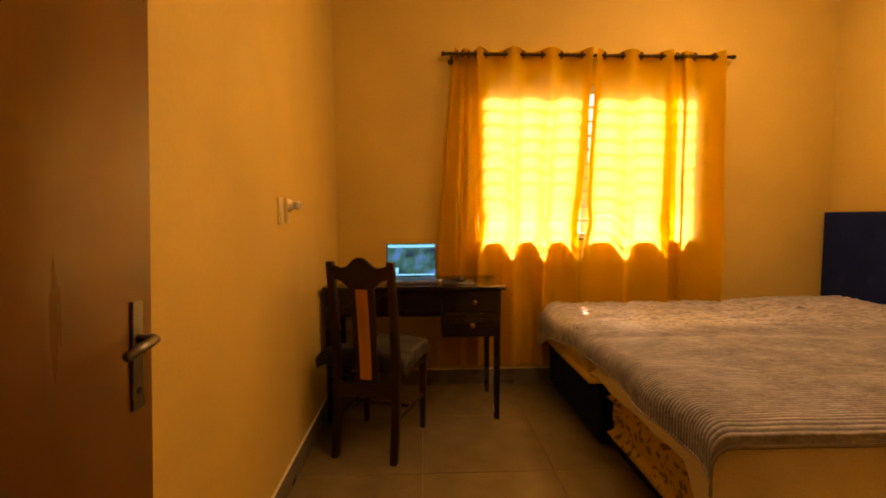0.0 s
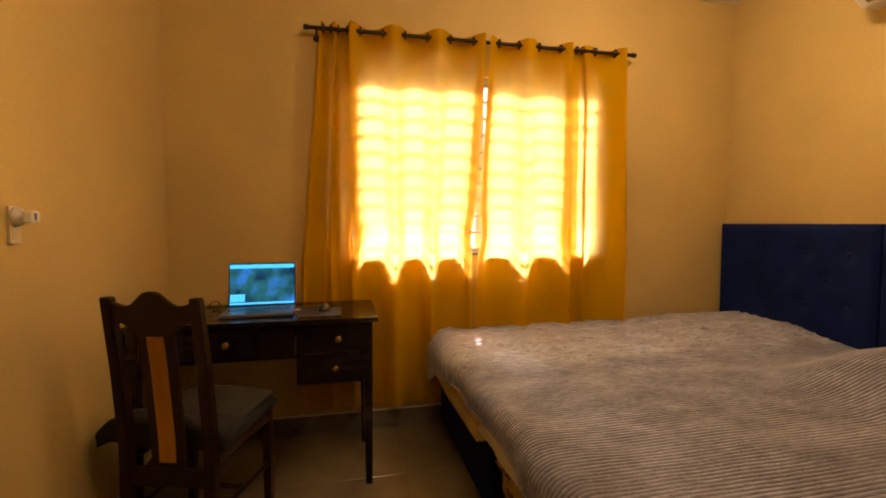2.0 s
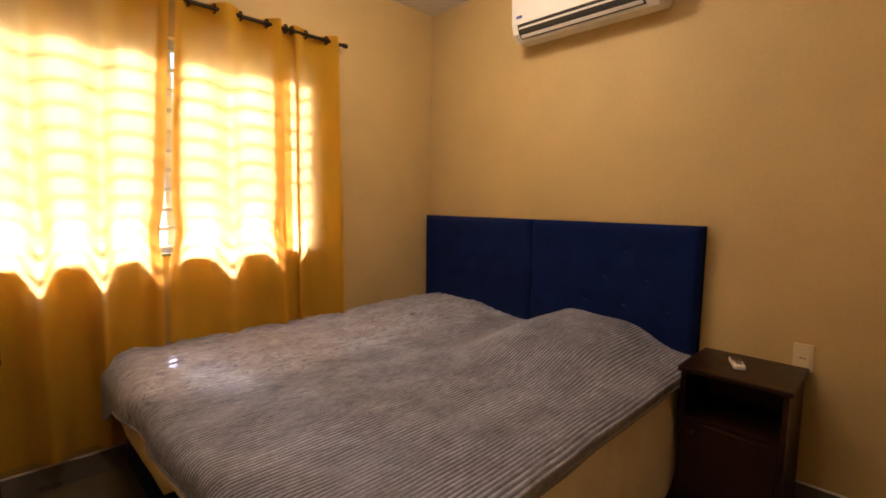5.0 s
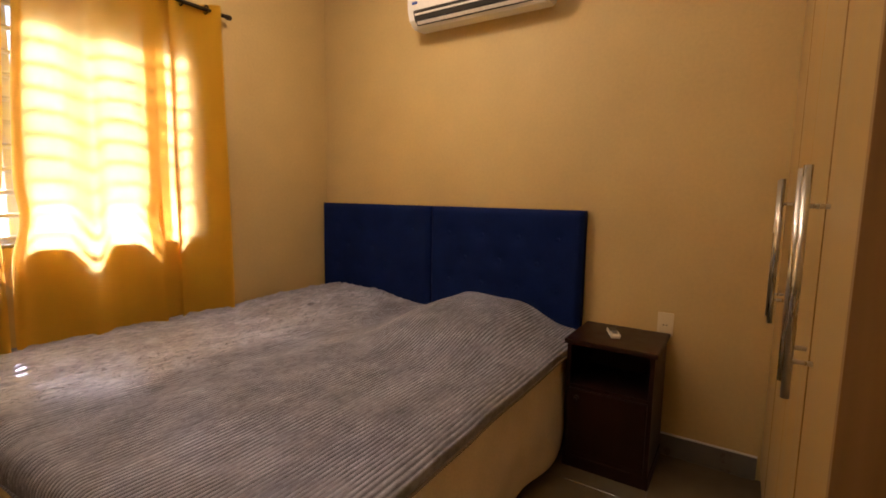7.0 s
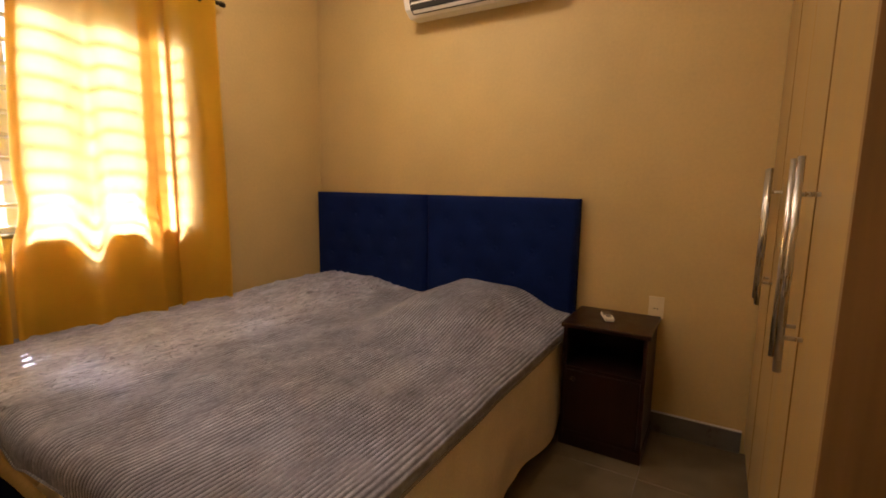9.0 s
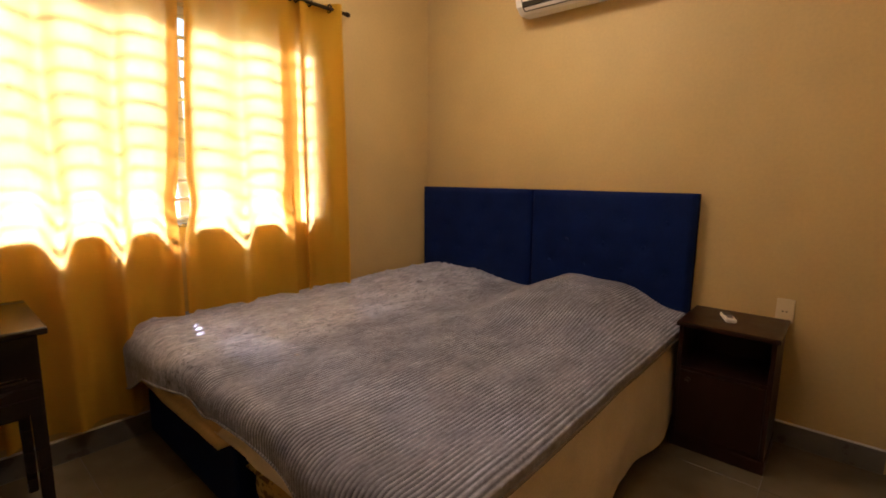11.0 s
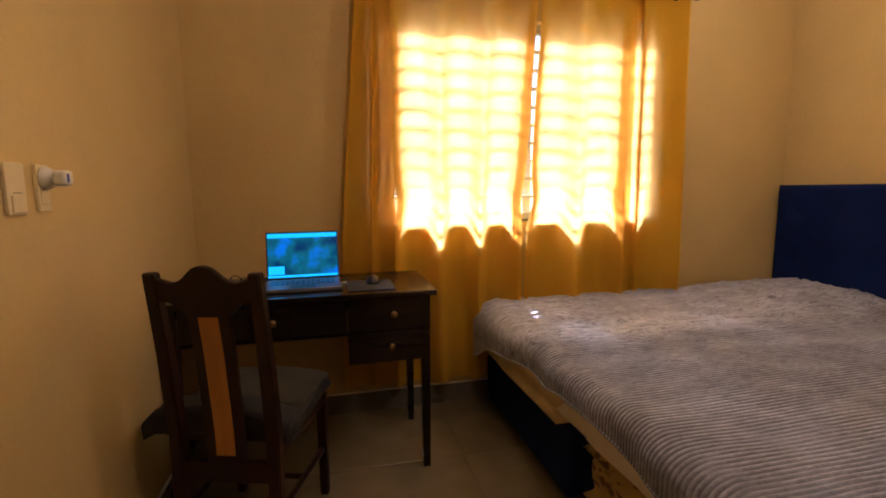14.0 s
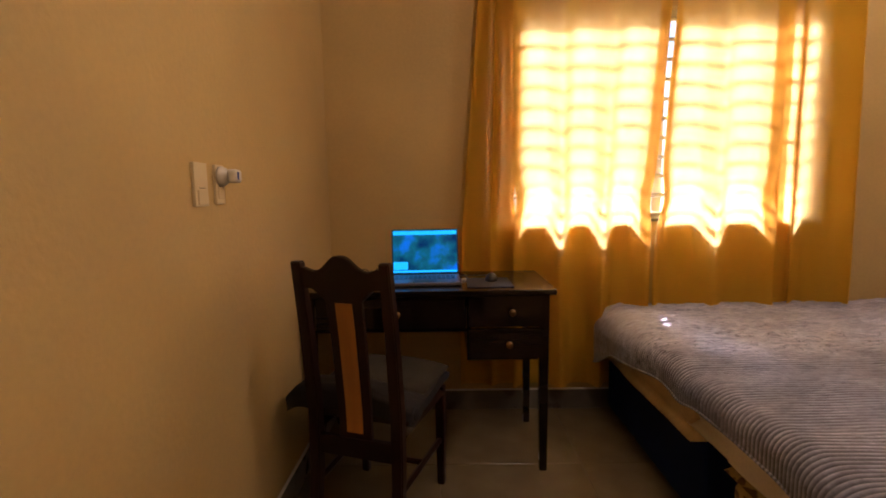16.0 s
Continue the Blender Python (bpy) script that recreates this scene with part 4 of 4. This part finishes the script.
# carved crest: a raised middle, dips beside it, ears by the posts, an arched underside
crest = []
for i in range(33):
    x = -HWB + 0.015 + (2 * HWB - 0.03) * i / 32
    u = abs(x) / (HWB - 0.015)
    crest.append((x, 0.925 + 0.050 * math.exp(-(u / 0.40) ** 2.6) + 0.012 * math.exp(-((u - 1.0) / 0.20) ** 2)))
for i in range(32, -1, -1):
    x = -HWB + 0.015 + (2 * HWB - 0.03) * i / 32
    u = abs(x) / (HWB - 0.015)
    crest.append((x, 0.87 - 0.045 * smoothstep(0.85, 0.35, u) if u < 0.85 else 0.87))


def lean(bm):
    """Lean the flat back pieces with the posts."""
    for v in bm.verts:
        v.co.y += -0.02 - 0.035 * (v.co.z - 0.71) / 0.245 if v.co.z > 0.71 else 0.005 - 0.025 * max(0, v.co.z - 0.45) / 0.26
    return bm


part("top_rail", lean(slab(crest, -0.011, 0.011, 0.003)), DARKWOOD, chair, "carved mahogany crest rail")


def splat(half_low, half_high, y0, y1, za, zb):
    bm = box(-1, y0, 0, 1, y1, 1)
    bmesh.ops.subdivide_edges(bm, edges=[e for e in bm.edges if abs(e.verts[0].co.z - e.verts[1].co.z) > 0.5], cuts=8)
    for v in bm.verts:
        h = v.co.z
        v.co.x *= half_low + (half_high - half_low) * h
        v.co.z = za + (zb - za) * h
    return lean(bm)


sp = part("splat", splat(0.058, 0.062, -0.007, 0.007, 0.355, 0.845), DARKWOOD, chair)
part("inlay", splat(0.029, 0.029, -0.0105, -0.0065, 0.385, 0.825), PALEWOOD, sp, "pale wood strip down the splat")


def pad_mesh(xa, ya, xb, yb, za, zb, seed):
    bm = box(xa, ya, za, xb, yb, zb)
    bmesh.ops.subdivide_edges(bm, edges=list(bm.edges), cuts=12, use_grid_fill=True)
    for v in bm.verts:
        u, w = (v.co.x - xa) / (xb - xa) * 2 - 1, (v.co.y - ya) / (yb - ya) * 2 - 1
        h = (v.co.z - za) / (zb - za)
        v.co.z += 0.006 * wobble(v.co.x, v.co.y, seed, 11) - (0.018 * (u ** 6 + w ** 6) * h)
        v.co.x += 0.012 * wobble(v.co.y, v.co.z, seed, 9)
        v.co.y += 0.012 * wobble(v.co.x, v.co.z, seed + 3, 9)
    return bm


def slump(bm):
    """Lets the end of the cloth sag over the side of the seat."""
    for v in bm.verts:
        over = max(0.0, -0.20 - v.co.x)
        v.co.z -= 4.5 * over ** 2 + 0.02 * smoothstep(0.0, 0.2, v.co.x) - 0.012 * wobble(v.co.x, v.co.y, 3.1, 24)
    return bm


part("seat", box(-HWF + 0.003, 0.022, SZ - 0.015, HWF - 0.003, SD + 0.01, SZ + 0.008, 0.006), DARKWOOD, chair)
cush = thing("seat_cushion", "flat grey-olive cushion with folded dark cloth on the chair", "cushion", (0.302, 3.03, SZ + 0.009), -17)
part("pad", pad_mesh(-0.185, 0.135, 0.195, 0.415, 0.042, 0.074, 2), CUSHION, cush, smooth=True)
part("cloth", pad_mesh(-0.225, 0.03, 0.20, 0.40, 0.0, 0.052, 8), BAG, cush, "folded black cloth under the cushion", True)
part("cloth", slump(pad_mesh(-0.285, 0.022, 0.19, 0.13, 0.0, 0.082, 4)), BAG, cush, "crumpled black cloth bunched against the backrest", True)

# ---- entrance door, open along the west wall ----
door = tagged(new("door_1"), "open brown veneered door with a steel lever handle", "door", kind="structure")
door.matrix_world = pose(0.055, 0.952, 0.042, -3.2, 0, -1.6)
leaf = part("leaf", box(0, 0, 0.004, 0.038, 0.645, 2.02, 0.002), DOORWOOD, door)
HY, HZ = 0.602, 0.955
plate = part("handle_plate", box(0.038, HY - 0.013, HZ - 0.115, 0.043, HY + 0.013, HZ + 0.06, 0.002), DULLSTEEL, door, "steel back plate")
part("lever", tube([(0.042, HY, HZ), (0.066, HY, HZ), (0.075, HY - 0.008, HZ), (0.077, HY - 0.03, HZ - 0.004), (0.074, HY - 0.075, HZ - 0.014)], 0.0075, 12), DULLSTEEL, plate, "curved steel lever", True)
part("keyhole", lathe([(0.006, 0), (0.006, 0.0015)], (0.0425, HY, HZ - 0.085), "x", 10), BLACKPLASTIC, plate)
for z in (0.25, 1.05, 1.85):
    part("hinge", tube([(-0.004, 0.0, z - 0.045), (-0.004, 0.0, z + 0.045)], 0.006, 8), STEEL, door)

# ---- floor tiles, each a piece of its own ----
TS, GAP = 0.60, 0.003
tile_mesh = None
for i in range(-2, 6):
    for j in range(-7, 3):
        xa, ya = 1.17 + TS * (i - 2), 2.87 + TS * (j - 1)
        a, b, c, d = max(xa + GAP / 2, 0.0), max(ya + GAP / 2, -0.79), min(xa + TS - GAP / 2, EAST), min(ya + TS - GAP / 2, NORTH)
        if c - a < 0.02 or d - b < 0.02:
            continue
        whole = c - a > TS - GAP - 0.001 and d - b > TS - GAP - 0.001
        if whole and tile_mesh:
            ob = new("floor_tile", tile_mesh)
            ob.parent = floor
        else:
            bm = box(0, 0, -0.008, c - a, d - b, 0.0, 0.0012, 1)
            ob = part("floor_tile", bm, TILE, floor)
            if whole:
                tile_mesh = ob.data
        ob.location = (a, b, 0)
